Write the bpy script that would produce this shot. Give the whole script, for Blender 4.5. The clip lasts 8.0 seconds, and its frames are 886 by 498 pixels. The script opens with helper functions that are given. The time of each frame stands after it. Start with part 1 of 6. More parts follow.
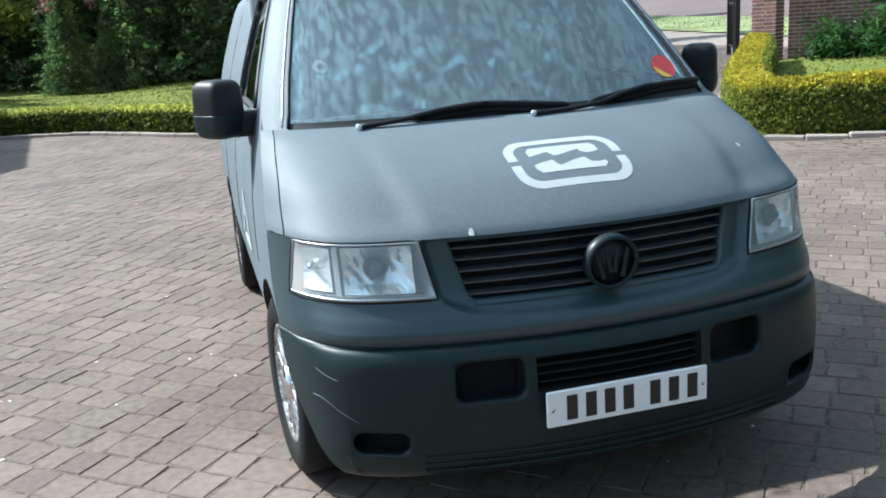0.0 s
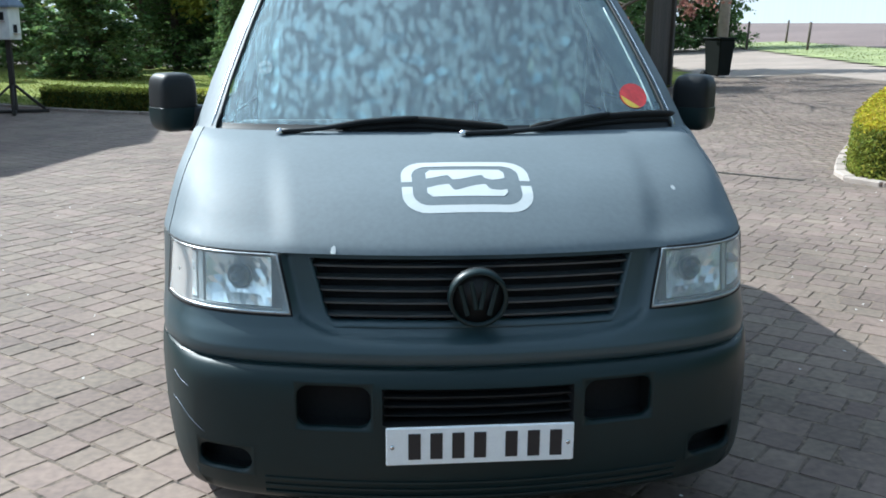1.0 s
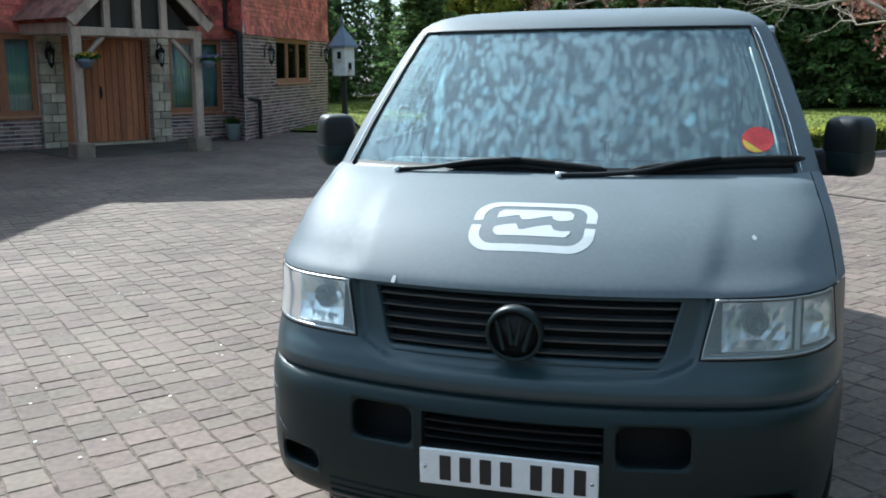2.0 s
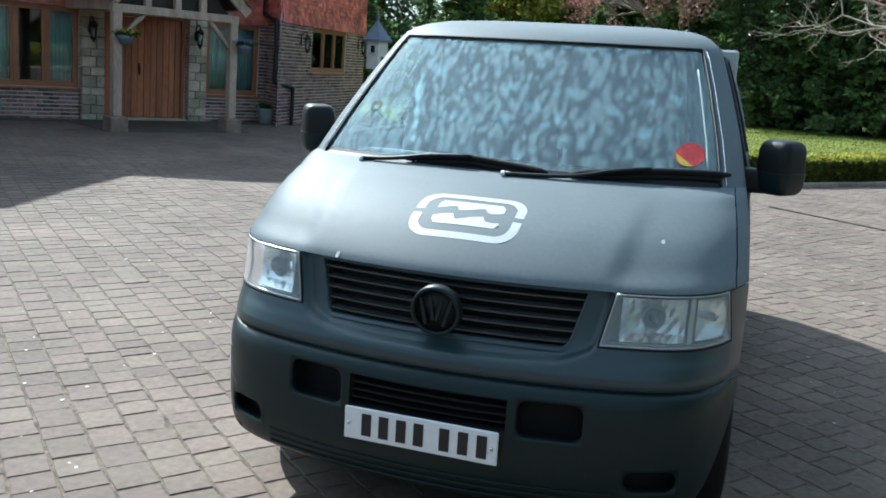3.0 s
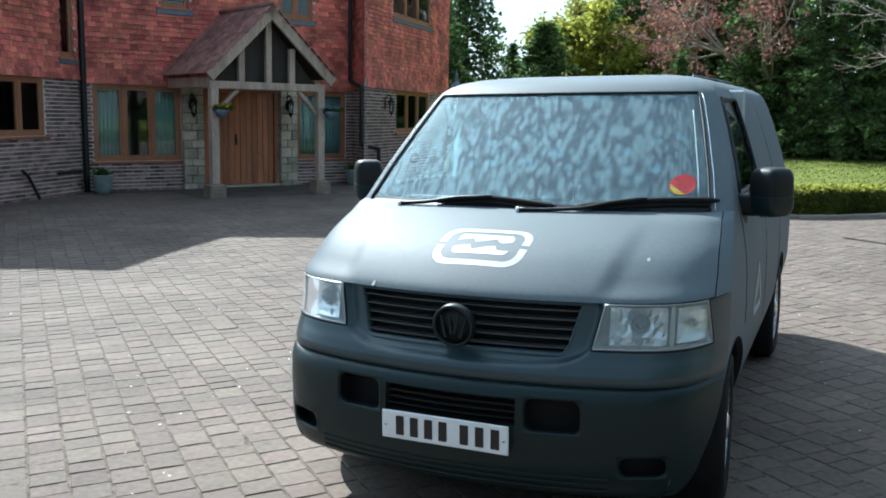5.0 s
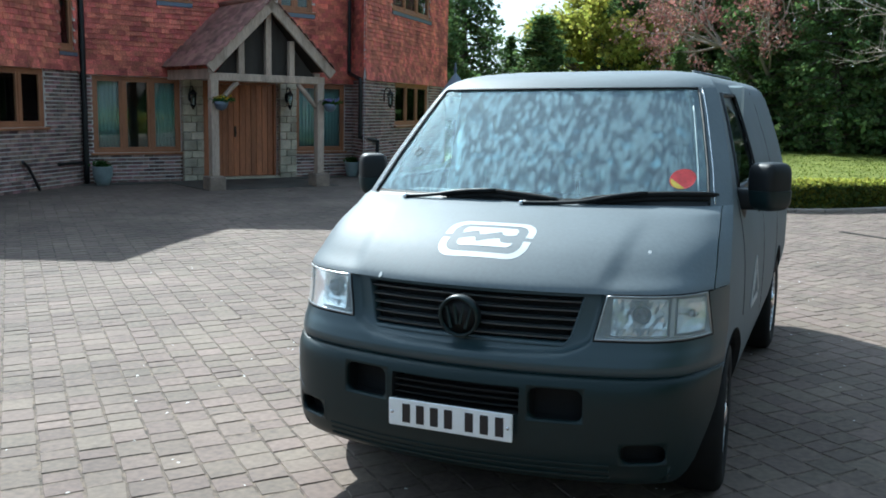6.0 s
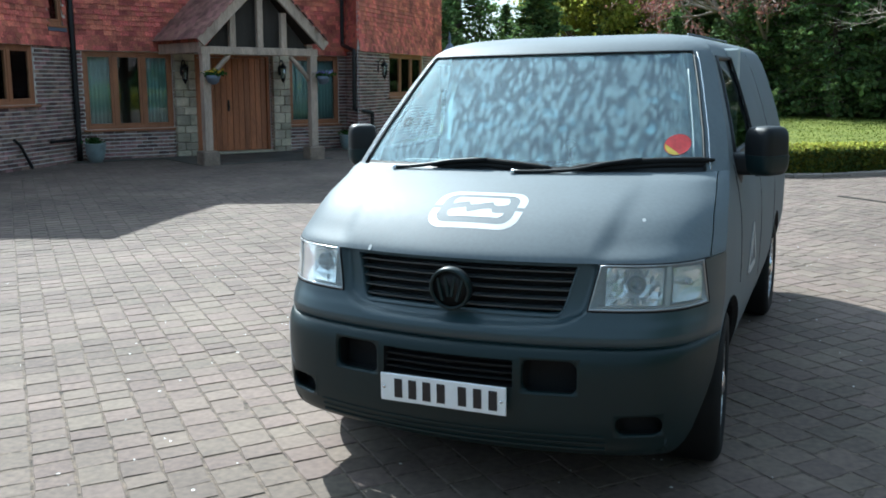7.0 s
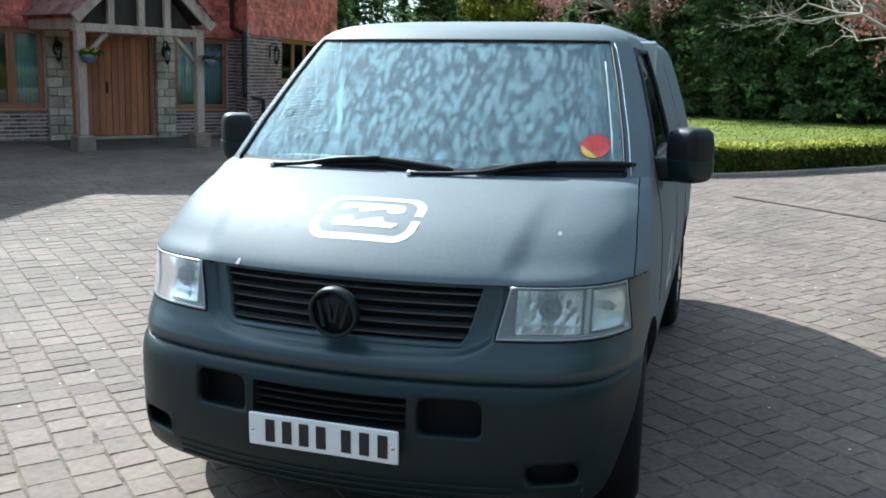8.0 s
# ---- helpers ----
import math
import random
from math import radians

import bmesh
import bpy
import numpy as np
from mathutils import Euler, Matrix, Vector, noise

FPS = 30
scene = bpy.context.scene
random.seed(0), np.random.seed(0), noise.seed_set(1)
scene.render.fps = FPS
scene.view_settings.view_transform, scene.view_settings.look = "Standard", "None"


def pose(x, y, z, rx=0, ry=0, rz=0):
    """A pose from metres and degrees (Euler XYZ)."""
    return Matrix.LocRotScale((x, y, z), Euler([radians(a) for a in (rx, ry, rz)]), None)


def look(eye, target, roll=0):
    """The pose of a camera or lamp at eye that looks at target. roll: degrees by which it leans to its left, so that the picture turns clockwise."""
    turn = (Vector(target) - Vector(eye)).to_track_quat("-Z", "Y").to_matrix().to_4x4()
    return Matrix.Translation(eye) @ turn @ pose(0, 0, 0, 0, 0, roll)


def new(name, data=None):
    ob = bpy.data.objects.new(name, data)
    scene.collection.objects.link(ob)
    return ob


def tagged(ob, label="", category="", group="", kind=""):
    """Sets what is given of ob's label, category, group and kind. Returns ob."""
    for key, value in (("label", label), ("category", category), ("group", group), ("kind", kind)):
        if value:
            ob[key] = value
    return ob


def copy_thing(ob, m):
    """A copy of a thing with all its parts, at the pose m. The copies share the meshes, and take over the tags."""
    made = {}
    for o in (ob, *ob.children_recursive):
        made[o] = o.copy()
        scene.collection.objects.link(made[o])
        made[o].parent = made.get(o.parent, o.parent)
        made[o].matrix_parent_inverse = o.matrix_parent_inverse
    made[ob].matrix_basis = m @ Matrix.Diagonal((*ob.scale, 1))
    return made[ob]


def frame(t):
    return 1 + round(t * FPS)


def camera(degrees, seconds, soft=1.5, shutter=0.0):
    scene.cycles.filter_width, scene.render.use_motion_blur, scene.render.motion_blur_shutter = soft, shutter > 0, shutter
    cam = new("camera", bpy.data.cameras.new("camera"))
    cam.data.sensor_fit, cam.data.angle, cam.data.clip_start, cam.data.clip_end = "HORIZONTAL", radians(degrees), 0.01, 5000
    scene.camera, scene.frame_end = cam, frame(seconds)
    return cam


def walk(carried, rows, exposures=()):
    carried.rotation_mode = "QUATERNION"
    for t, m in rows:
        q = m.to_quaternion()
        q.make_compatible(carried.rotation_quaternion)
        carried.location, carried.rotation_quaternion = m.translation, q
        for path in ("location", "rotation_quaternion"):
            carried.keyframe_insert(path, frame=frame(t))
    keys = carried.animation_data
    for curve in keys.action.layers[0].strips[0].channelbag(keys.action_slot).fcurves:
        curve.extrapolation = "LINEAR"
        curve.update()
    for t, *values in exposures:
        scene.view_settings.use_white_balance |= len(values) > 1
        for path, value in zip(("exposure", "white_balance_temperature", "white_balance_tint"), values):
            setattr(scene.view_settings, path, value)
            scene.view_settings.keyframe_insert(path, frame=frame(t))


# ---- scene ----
cam = camera(52.2, 8.0, soft=1.8)
PATH = [
    (0, (-1.151, -2.28, 1.577), (-0.641, -0.409, 1.089), -3.7),
    (0.5, (-0.731, -2.33, 1.613), (-0.485, -0.422, 1.068), -4.0),
    (1, (-0.321, -2.303, 1.57), (-0.139, -0.366, 1.105), 0.4),
    (1.5, (0.042, -2.412, 1.644), (-0.23, -0.488, 1.17), -1.4),
    (1.7, (0.252, -2.387, 1.638), (-0.228, -0.485, 1.25), -2.3),
    (2.8, (0.797, -2.517, 1.601), (0.203, -0.659, 1.16), 1.0),
    (3, (0.871, -2.598, 1.643), (0.27, -0.734, 1.238), 3.4),
    (3.5, (0.943, -2.728, 1.649), (0.259, -0.888, 1.266), 1.0),
    (4, (1.038, -2.915, 1.669), (0.319, -1.071, 1.383), -0.5),
    (4.2, (1.161, -2.918, 1.641), (0.35, -1.118, 1.325), -0.5),
    (5.3, (1.353, -3.075, 1.66), (0.536, -1.273, 1.371), -0.1),
    (5.5, (1.352, -3.107, 1.663), (0.544, -1.301, 1.369), 0.3),
    (6, (1.35, -3.098, 1.664), (0.542, -1.295, 1.354), -0.0),
    (6.5, (1.354, -3.078, 1.662), (0.554, -1.273, 1.341), -0.2),
    (7, (1.35, -3.014, 1.651), (0.548, -1.22, 1.279), -1.0),
    (7.5, (1.291, -2.788, 1.628), (0.678, -0.939, 1.177), 0.2),
    (8, (1.168, -2.507, 1.636), (0.584, -0.635, 1.243), 0.9),
]
walk(cam, [(t, look(eye, target, roll)) for t, eye, target, roll in PATH], [(0.0, 1.00, 5600, 2), (1.0, 1.02, 5600, 2), (1.5, 0.91, 5600, 2), (3.0, 0.86, 5600, 0), (4.0, 0.95, 5600, 0), (5.5, 0.91, 5600, 0), (6.5, 0.92, 5600, 0), (7.5, 1.09, 5600, 0), (8.0, 1.12, 5600, 0)])

# ---- light ----
SUN = Vector((0.86, -0.72, -1.0)).normalized()
world = bpy.data.worlds.new("sky")
scene.world = world
world.use_nodes = True
wn = world.node_tree.nodes
sky = wn.new("ShaderNodeTexSky")
sky.sky_type, sky.sun_disc = "NISHITA", False
sky.sun_elevation = math.asin(-SUN.z)
sky.sun_rotation = math.atan2(-SUN.x, -SUN.y)
sky.air_density, sky.dust_density, sky.ozone_density = 1.0, 1.5, 1.0
sl = world.node_tree.links.new
tc, sep, cmb = wn.new("ShaderNodeTexCoord"), wn.new("ShaderNodeSeparateXYZ"), wn.new("ShaderNodeCombineXYZ")
sl(tc.outputs["Generated"], sep.inputs[0])
up = wn.new("ShaderNodeMath")
up.operation = "MAXIMUM"
up.inputs[1].default_value = 0.06
sl(sep.outputs["Z"], up.inputs[0])
for k in (0, 1):
    dv = wn.new("ShaderNodeMath")
    dv.operation = "DIVIDE"
    sl(sep.outputs[k], dv.inputs[0])
    sl(up.outputs[0], dv.inputs[1])
    sl(dv.outputs[0], cmb.inputs[k])
# a sheet of rippled high cloud over a pale hazy sky
cm = wn.new("ShaderNodeMapping")
cm.inputs["Rotation"].default_value, cm.inputs["Scale"].default_value = (0, 0, 0.7), (1.3, 0.9, 1.0)
sl(cmb.outputs[0], cm.inputs["Vector"])
cw = wn.new("ShaderNodeTexNoise")
cw.inputs["Scale"].default_value, cw.inputs["Detail"].default_value = 16.0, 3.0
sl(cm.outputs[0], cw.inputs["Vector"])
wv, wa = wn.new("ShaderNodeVectorMath"), wn.new("ShaderNodeVectorMath")
wv.operation, wa.operation = "SCALE", "ADD"
wv.inputs["Scale"].default_value = 0.055
sl(cw.outputs["Color"], wv.inputs[0])
sl(wv.outputs[0], wa.inputs[0])
sl(cm.outputs[0], wa.inputs[1])
cn, cb, cj = wn.new("ShaderNodeTexVoronoi"), wn.new("ShaderNodeTexNoise"), wn.new("ShaderNodeMath")
cn.feature = "SMOOTH_F1"
cn.inputs["Scale"].default_value, cn.inputs["Smoothness"].default_value = 42.0, 0.6
sl(wa.outputs[0], cn.inputs["Vector"])
cb.inputs["Scale"].default_value, cb.inputs["Detail"].default_value = 5.0, 5.0
sl(cm.outputs[0], cb.inputs["Vector"])
cj.operation = "MULTIPLY_ADD"
cj.inputs[1].default_value = -0.62
sl(cb.outputs["Fac"], cj.inputs[0])
sl(cn.outputs["Distance"], cj.inputs[2])
cr = wn.new("ShaderNodeValToRGB")
cr.color_ramp.elements[0].position, cr.color_ramp.elements[1].position = 0.04, 0.26
cr.color_ramp.elements[0].color, cr.color_ramp.elements[1].color = (0.8, 0.8, 0.8, 1), (0.12, 0.12, 0.12, 1)
sl(cj.outputs[0], cr.inputs[0])
cx = wn.new("ShaderNodeMix")
cx.data_type = "RGBA"
sl(cr.outputs[0], cx.inputs["Factor"])
sl(sky.outputs[0], cx.inputs["A"])
# thin cloud glows towards the sun
dt = wn.new("ShaderNodeVectorMath")
dt.operation = "DOT_PRODUCT"
dt.inputs[1].default_value = -SUN
sl(tc.outputs["Generated"], dt.inputs[0])
pw, ml, cs_ = wn.new("ShaderNodeMath"), wn.new("ShaderNodeMath"), wn.new("ShaderNodeVectorMath")
pw.operation, ml.operation, cs_.operation = "POWER", "MULTIPLY_ADD", "SCALE"
pw.use_clamp = False
mx0 = wn.new("ShaderNodeMath")
mx0.operation = "MAXIMUM"
mx0.inputs[1].default_value = 0.0
sl(dt.outputs["Value"], mx0.inputs[0])
sl(mx0.outputs[0], pw.inputs[0])
pw.inputs[1].default_value = 4.0
sl(pw.outputs[0], ml.inputs[0])
ml.inputs[1].default_value, ml.inputs[2].default_value = 2.2, 0.54
cs_.inputs[0].default_value = (8.8, 10.4, 11.4)
sl(ml.outputs[0], cs_.inputs["Scale"])
sl(cs_.outputs[0], cx.inputs["B"])
hz = wn.new("ShaderNodeMapRange")
hz.inputs["From Min"].default_value, hz.inputs["From Max"].default_value, hz.inputs["To Min"].default_value, hz.inputs["To Max"].default_value = 0.0, 0.16, 0.95, 0.0
sl(sep.outputs["Z"], hz.inputs["Value"])
hx = wn.new("ShaderNodeMix")
hx.data_type = "RGBA"
sl(hz.outputs[0], hx.inputs["Factor"])
sl(cx.outputs["Result"], hx.inputs["A"])
hx.inputs["B"].default_value = (6.0, 6.4, 6.7, 1)
wn["Background"].inputs[1].default_value = 0.085
sl(hx.outputs["Result"], wn["Background"].inputs[0])
sun_lamp = new("sun", bpy.data.lights.new("sun", "SUN"))
sun_lamp.data.energy, sun_lamp.data.angle, sun_lamp.data.color = 5.0, radians(0.55), (1.0, 0.95, 0.88)
sun_lamp.matrix_world = look((-20, 17, 24), Vector((-20, 17, 24)) + SUN)


# ---- materials ----
def make_mat(name, col, rough=0.6, metal=0.0, var=0.18, scale=6.0, fine=90.0, bump=0.15, depth=0.003, piece=0.0,
             col2=None, spec=0.5, coat=0.0, stretch=(1, 1, 1), hue=0.0, thin=0.0):
    """A procedural surface: two scales of noise in colour and roughness, fine relief, and a difference from piece to piece."""
    m = bpy.data.materials.new(name)
    m.use_nodes = True
    t = m.node_tree
    n, ln = t.nodes, t.links.new
    p = n["Principled BSDF"]
    geo = n.new("ShaderNodeNewGeometry")
    mp = n.new("ShaderNodeMapping")
    mp.inputs["Scale"].default_value = stretch
    ln(geo.outputs["Position"], mp.inputs["Vector"])
    big, small = n.new("ShaderNodeTexNoise"), n.new("ShaderNodeTexNoise")
    big.inputs["Scale"].default_value, small.inputs["Scale"].default_value = scale, fine
    big.inputs["Detail"].default_value, small.inputs["Detail"].default_value = 4, 3
    for x in (big, small):
        ln(mp.outputs[0], x.inputs["Vector"])
    mix = n.new("ShaderNodeMath")
    mix.operation = "MULTIPLY_ADD"
    mix.inputs[1].default_value = 0.45
    ln(small.outputs["Fac"], mix.inputs[0])
    half = n.new("ShaderNodeMath")
    half.operation = "MULTIPLY"
    half.inputs[1].default_value = 0.55
    ln(big.outputs["Fac"], half.inputs[0])
    ln(half.outputs[0], mix.inputs[2])
    ramp = n.new("ShaderNodeValToRGB")
    a = [max(0.0, c * (1 - var)) for c in col]
    b = [min(1.0, c * (1 + var)) for c in (col2 or col)]
    ramp.color_ramp.elements[0].position, ramp.color_ramp.elements[1].position = 0.33, 0.67
    ramp.color_ramp.elements[0].color, ramp.color_ramp.elements[1].color = (*a, 1), (*b, 1)
    ln(mix.outputs[0], ramp.inputs[0])
    last = ramp.outputs[0]
    if piece:
        info = n.new("ShaderNodeObjectInfo")
        add = n.new("ShaderNodeMath")
        ln(info.outputs["Random"], add.inputs[0])
        ln(geo.outputs["Random Per Island"], add.inputs[1])
        fr = n.new("ShaderNodeMath")
        fr.operation = "FRACT"
        ln(add.outputs[0], fr.inputs[0])
        mr = n.new("ShaderNodeMapRange")
        mr.inputs["To Min"].default_value, mr.inputs["To Max"].default_value = 1 - piece, 1 + piece
        ln(fr.outputs[0], mr.inputs["Value"])
        hs = n.new("ShaderNodeHueSaturation")
        ln(last, hs.inputs["Color"])
        ln(mr.outputs[0], hs.inputs["Value"])
        if hue:
            f7 = n.new("ShaderNodeMath")
            f7.operation = "MULTIPLY"
            f7.inputs[1].default_value = 7.31
            ln(fr.outputs[0], f7.inputs[0])
            f8 = n.new("ShaderNodeMath")
            f8.operation = "FRACT"
            ln(f7.outputs[0], f8.inputs[0])
            m2 = n.new("ShaderNodeMapRange")
            m2.inputs["To Min"].default_value, m2.inputs["To Max"].default_value = 0.5 - hue, 0.5 + hue
            ln(f8.outputs[0], m2.inputs["Value"])
            ln(m2.outputs[0], hs.inputs["Hue"])
        last = hs.outputs[0]
    ln(last, p.inputs["Base Color"])
    rr = n.new("ShaderNodeMapRange")
    rr.inputs["To Min"].default_value, rr.inputs["To Max"].default_value = max(0.02, rough - 0.08), min(1.0, rough + 0.08)
    ln(small.outputs["Fac"], rr.inputs["Value"])
    ln(rr.outputs[0], p.inputs["Roughness"])
    p.inputs["Metallic"].default_value = metal
    p.inputs["Specular IOR Level"].default_value = spec
    p.inputs["Coat Weight"].default_value = coat
    if bump:
        bp = n.new("ShaderNodeBump")
        bp.inputs["Strength"].default_value, bp.inputs["Distance"].default_value = bump, depth
        ln(mix.outputs[0], bp.inputs["Height"])
        ln(bp.outputs[0], p.inputs["Normal"])
    if thin:
        tr, mx = n.new("ShaderNodeBsdfTranslucent"), n.new("ShaderNodeMixShader")
        ln(last, tr.inputs[0])
        mx.inputs[0].default_value = thin
        ln(p.outputs[0], mx.inputs[1])
        ln(tr.outputs[0], mx.inputs[2])
        ln(mx.outputs[0], n["Material Output"].inputs[0])
    return m


def make_glass(name, tint, rough=0.0, ior=1.45, haze=0.0, reflect_tint=(1, 1, 1)):
    """Clear or tinted pane: a sheet that lets light straight through and mirrors by Fresnel."""
    m = bpy.data.materials.new(name)
    m.use_nodes = True
    t = m.node_tree
    n, ln = t.nodes, t.links.new
    n.remove(n["Principled BSDF"])
    out = n["Material Output"]
    clear, gloss, mix, fr = n.new("ShaderNodeBsdfTransparent"), n.new("ShaderNodeBsdfGlossy"), n.new("ShaderNodeMixShader"), n.new("ShaderNodeFresnel")
    clear.inputs[0].default_value = (*tint, 1)
    gloss.inputs["Roughness"].default_value = rough
    gloss.inputs["Color"].default_value = (*reflect_tint, 1)
    fr.inputs["IOR"].default_value = ior
    ln(fr.outputs[0], mix.inputs[0])
    ln(clear.outputs[0], mix.inputs[1])
    ln(gloss.outputs[0], mix.inputs[2])
    last = mix.outputs[0]
    if haze:
        dull, mix2 = n.new("ShaderNodeBsdfDiffuse"), n.new("ShaderNodeMixShader")
        dull.inputs[0].default_value = (0.78, 0.86, 0.87, 1)
        mix2.inputs[0].default_value = haze
        ln(last, mix2.inputs[1])
        ln(dull.outputs[0], mix2.inputs[2])
        last = mix2.outputs[0]
    ln(last, out.inputs[0])
    return m


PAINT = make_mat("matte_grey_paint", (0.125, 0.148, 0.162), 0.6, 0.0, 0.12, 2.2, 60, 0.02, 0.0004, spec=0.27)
# front panel and bumper share the van's paint; their shade is in these colours
FASCIA = make_mat("van_paint_with_front_shade", (0.026, 0.047, 0.055), 0.36, 0.0, 0.04, 1.5, 9, 0, 0.0003, spec=0.62)
BUMPER = make_mat("satin_dark_grey_with_bumper_shade", (0.0078, 0.0185, 0.0195), 0.4, 0.0, 0.1, 2, 12, 0.03, 0.0004, spec=0.3)
BLACK = make_mat("black_moulded_plastic", (0.009, 0.010, 0.011), 0.5, 0, 0.2, 10, 200, 0.15, 0.0008, spec=0.3)
# near-black colour holds the shade inside openings, gaps and wheel arches
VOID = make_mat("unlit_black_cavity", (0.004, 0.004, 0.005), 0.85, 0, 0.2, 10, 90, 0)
FLAKED = make_mat("flaking_chrome", (0.02, 0.02, 0.02), 0.3, 0.85, 0.3, 34, 90, 0.5, 0.003, col2=(0.85, 0.85, 0.85))
RUBBER = make_mat("tyre_rubber", (0.011, 0.011, 0.011), 0.75, 0, 0.25, 12, 150, 0.3, 0.001, spec=0.2)
BEZEL = make_mat("dull_lamp_trim", (0.378, 0.396, 0.405), 0.3, 0.8, 0.05, 20, 150, 0)
PALECAB = make_mat("pale_cab_surface", (0.5, 0.55, 0.55), 0.8, 0, 0.08, 5, 60, 0.1, 0.002)
CHROME = make_mat("polished_alloy", (0.72, 0.72, 0.73), 0.16, 1.0, 0.08, 20, 150, 0.03, 0.0005)
MIRRORED = make_mat("lamp_reflector", (0.85, 0.87, 0.88), 0.2, 0.75, 0.04, 30, 120, 0.05, 0.001)
LAMPCASE = make_mat("bright_lamp_housing", (0.42, 0.45, 0.46), 0.35, 0.6, 0.1, 30, 120, 0.05, 0.001)
PLINTHSTONE = make_mat("weathered_brown_stone", (0.26, 0.195, 0.1495), 0.85, 0, 0.4, 5, 50, 0.7, 0.01)
DARKSTONE = make_mat("dark_flagstone", (0.085, 0.075, 0.062), 0.8, 0, 0.4, 2.5, 40, 0.6, 0.006)
SHIELDGREY = make_mat("blue_grey_lamp_metal", (0.12, 0.15, 0.18), 0.3, 0.7, 0.15, 20, 120, 0.05, 0.001)
SLAT = make_mat("worn_grey_grille_plastic", (0.05, 0.055, 0.056), 0.4, 0, 0.2, 9, 120, 0.1, 0.0008, spec=0.6)
WHITE = make_mat("white_vinyl", (0.44, 0.46, 0.46), 0.5, 0, 0.05, 30, 200, 0.05, 0.0003)
PLATEWHITE = make_mat("white_plate", (0.84, 0.85, 0.85), 0.35, 0, 0.05, 30, 200, 0.02, 0.0003)
INK = make_mat("black_print", (0.012, 0.012, 0.015), 0.4, 0, 0.1, 30, 200, 0)
AMBER = make_mat("amber_lens", (0.75, 0.2, 0.03), 0.25, 0, 0.1, 30, 200, 0)
REDSTICK = make_mat("red_sticker", (0.62, 0.05, 0.05), 0.5, 0, 0.2, 25, 90, 0)
YELSTICK = make_mat("yellow_sticker", (0.7, 0.5, 0.06), 0.5, 0, 0.2, 25, 90, 0)
FOIL = make_mat("crumpled_silver_foil", (0.72, 0.88, 0.93), 0.34, 1.0, 0.12, 6, 60, 0.1, 0.002)
DASH = make_mat("grey_dashboard", (0.05, 0.06, 0.065), 0.6, 0, 0.2, 8, 120, 0.2, 0.001)
# the last colour tints the mirror image towards the blue of the sky
SCREEN = make_glass("dusty_green_tinted_screen_glass", (0.8, 0.97, 0.96), 0.008, 2.15, 0.11, (0.72, 0.94, 1.0))
LENS = make_glass("hazed_lamp_lens", (0.95, 0.99, 0.99), 0.1, 1.22, 0.2)
PANE = make_glass("window_pane_glass", (0.75, 0.85, 0.84), 0.01, 1.5)
DARKPANE = make_glass("tinted_door_glass", (0.8, 0.92, 0.9), 0.01, 1.5)

GRIME = make_mat("damp_grime", (0.03, 0.027, 0.023), 0.9, 0, 0.3, 5, 60, 0.3, 0.002, spec=0.15)
SETT = make_mat("weathered_concrete_setts", (0.1247, 0.0907, 0.0721), 0.88, 0, 0.3, 0.9, 26, 0.5, 0.004, piece=0.14, hue=0.013, col2=(0.151, 0.1128, 0.0899))
BED = make_mat("sandy_joint_bed", (0.11, 0.082, 0.06), 0.95, 0, 0.85, 13, 60, 0.6, 0.01)
BRICK = make_mat("dark_stock_brick", (0.1625, 0.1066, 0.0975), 0.85, 0, 0.45, 7, 70, 0.6, 0.005, piece=0.55, hue=0.03, col2=(0.2925, 0.1755, 0.1534))
MORTAR = make_mat("lime_mortar", (0.72, 0.68, 0.63), 0.95, 0, 0.2, 4, 90, 0.5, 0.005)
TILE = make_mat("red_clay_tile", (0.3582, 0.09699, 0.06955), 0.8, 0, 0.5, 1.6, 40, 0.5, 0.004, piece=0.36, hue=0.01, col2=(0.6322, 0.1738, 0.1212))
ROOFTILE = make_mat("brown_clay_roof_tile", (0.1955, 0.1035, 0.08625), 0.85, 0, 0.35, 2, 60, 0.5, 0.004, piece=0.3, hue=0.012, col2=(0.3105, 0.161, 0.1323))
OAK = make_mat("silvered_oak", (0.45, 0.3438, 0.2687), 0.75, 0, 0.38, 5, 60, 0.5, 0.004, stretch=(1, 1, 0.15))
DOORWOOD = make_mat("stained_oak_boards", (0.4495, 0.1668, 0.0725), 0.55, 0, 0.38, 6, 60, 0.35, 0.002, stretch=(1, 1, 0.12), piece=0.22)
FRAMEWOOD = make_mat("varnished_window_wood", (0.351, 0.1495, 0.0715), 0.5, 0, 0.25, 6, 70, 0.3, 0.002, stretch=(1, 1, 0.3))
STONE = make_mat("buff_sandstone", (0.475, 0.4062, 0.3063), 0.85, 0, 0.4, 4, 60, 0.6, 0.006, piece=0.28, hue=0.01)
IRON = make_mat("black_cast_iron", (0.012, 0.012, 0.013), 0.45, 0.2, 0.2, 12, 120, 0.2, 0.001)
LEAD = make_mat("grey_lead", (0.16, 0.19, 0.24), 0.5, 0.3, 0.15, 6, 80, 0.2, 0.002)
CURTAIN = make_mat("pale_curtain_and_pane_reflection", (0.62, 0.7, 0.7), 0.9, 0, 0.15, 9, 90, 0.2, 0.004)
ROOM = make_mat("dim_room_wall", (0.2, 0.22, 0.2), 0.9, 0, 0.2, 3, 60, 0.1, 0.003)
KERB = make_mat("concrete_kerb", (0.3, 0.25, 0.215), 0.9, 0, 0.2, 4, 60, 0.5, 0.005, piece=0.18)
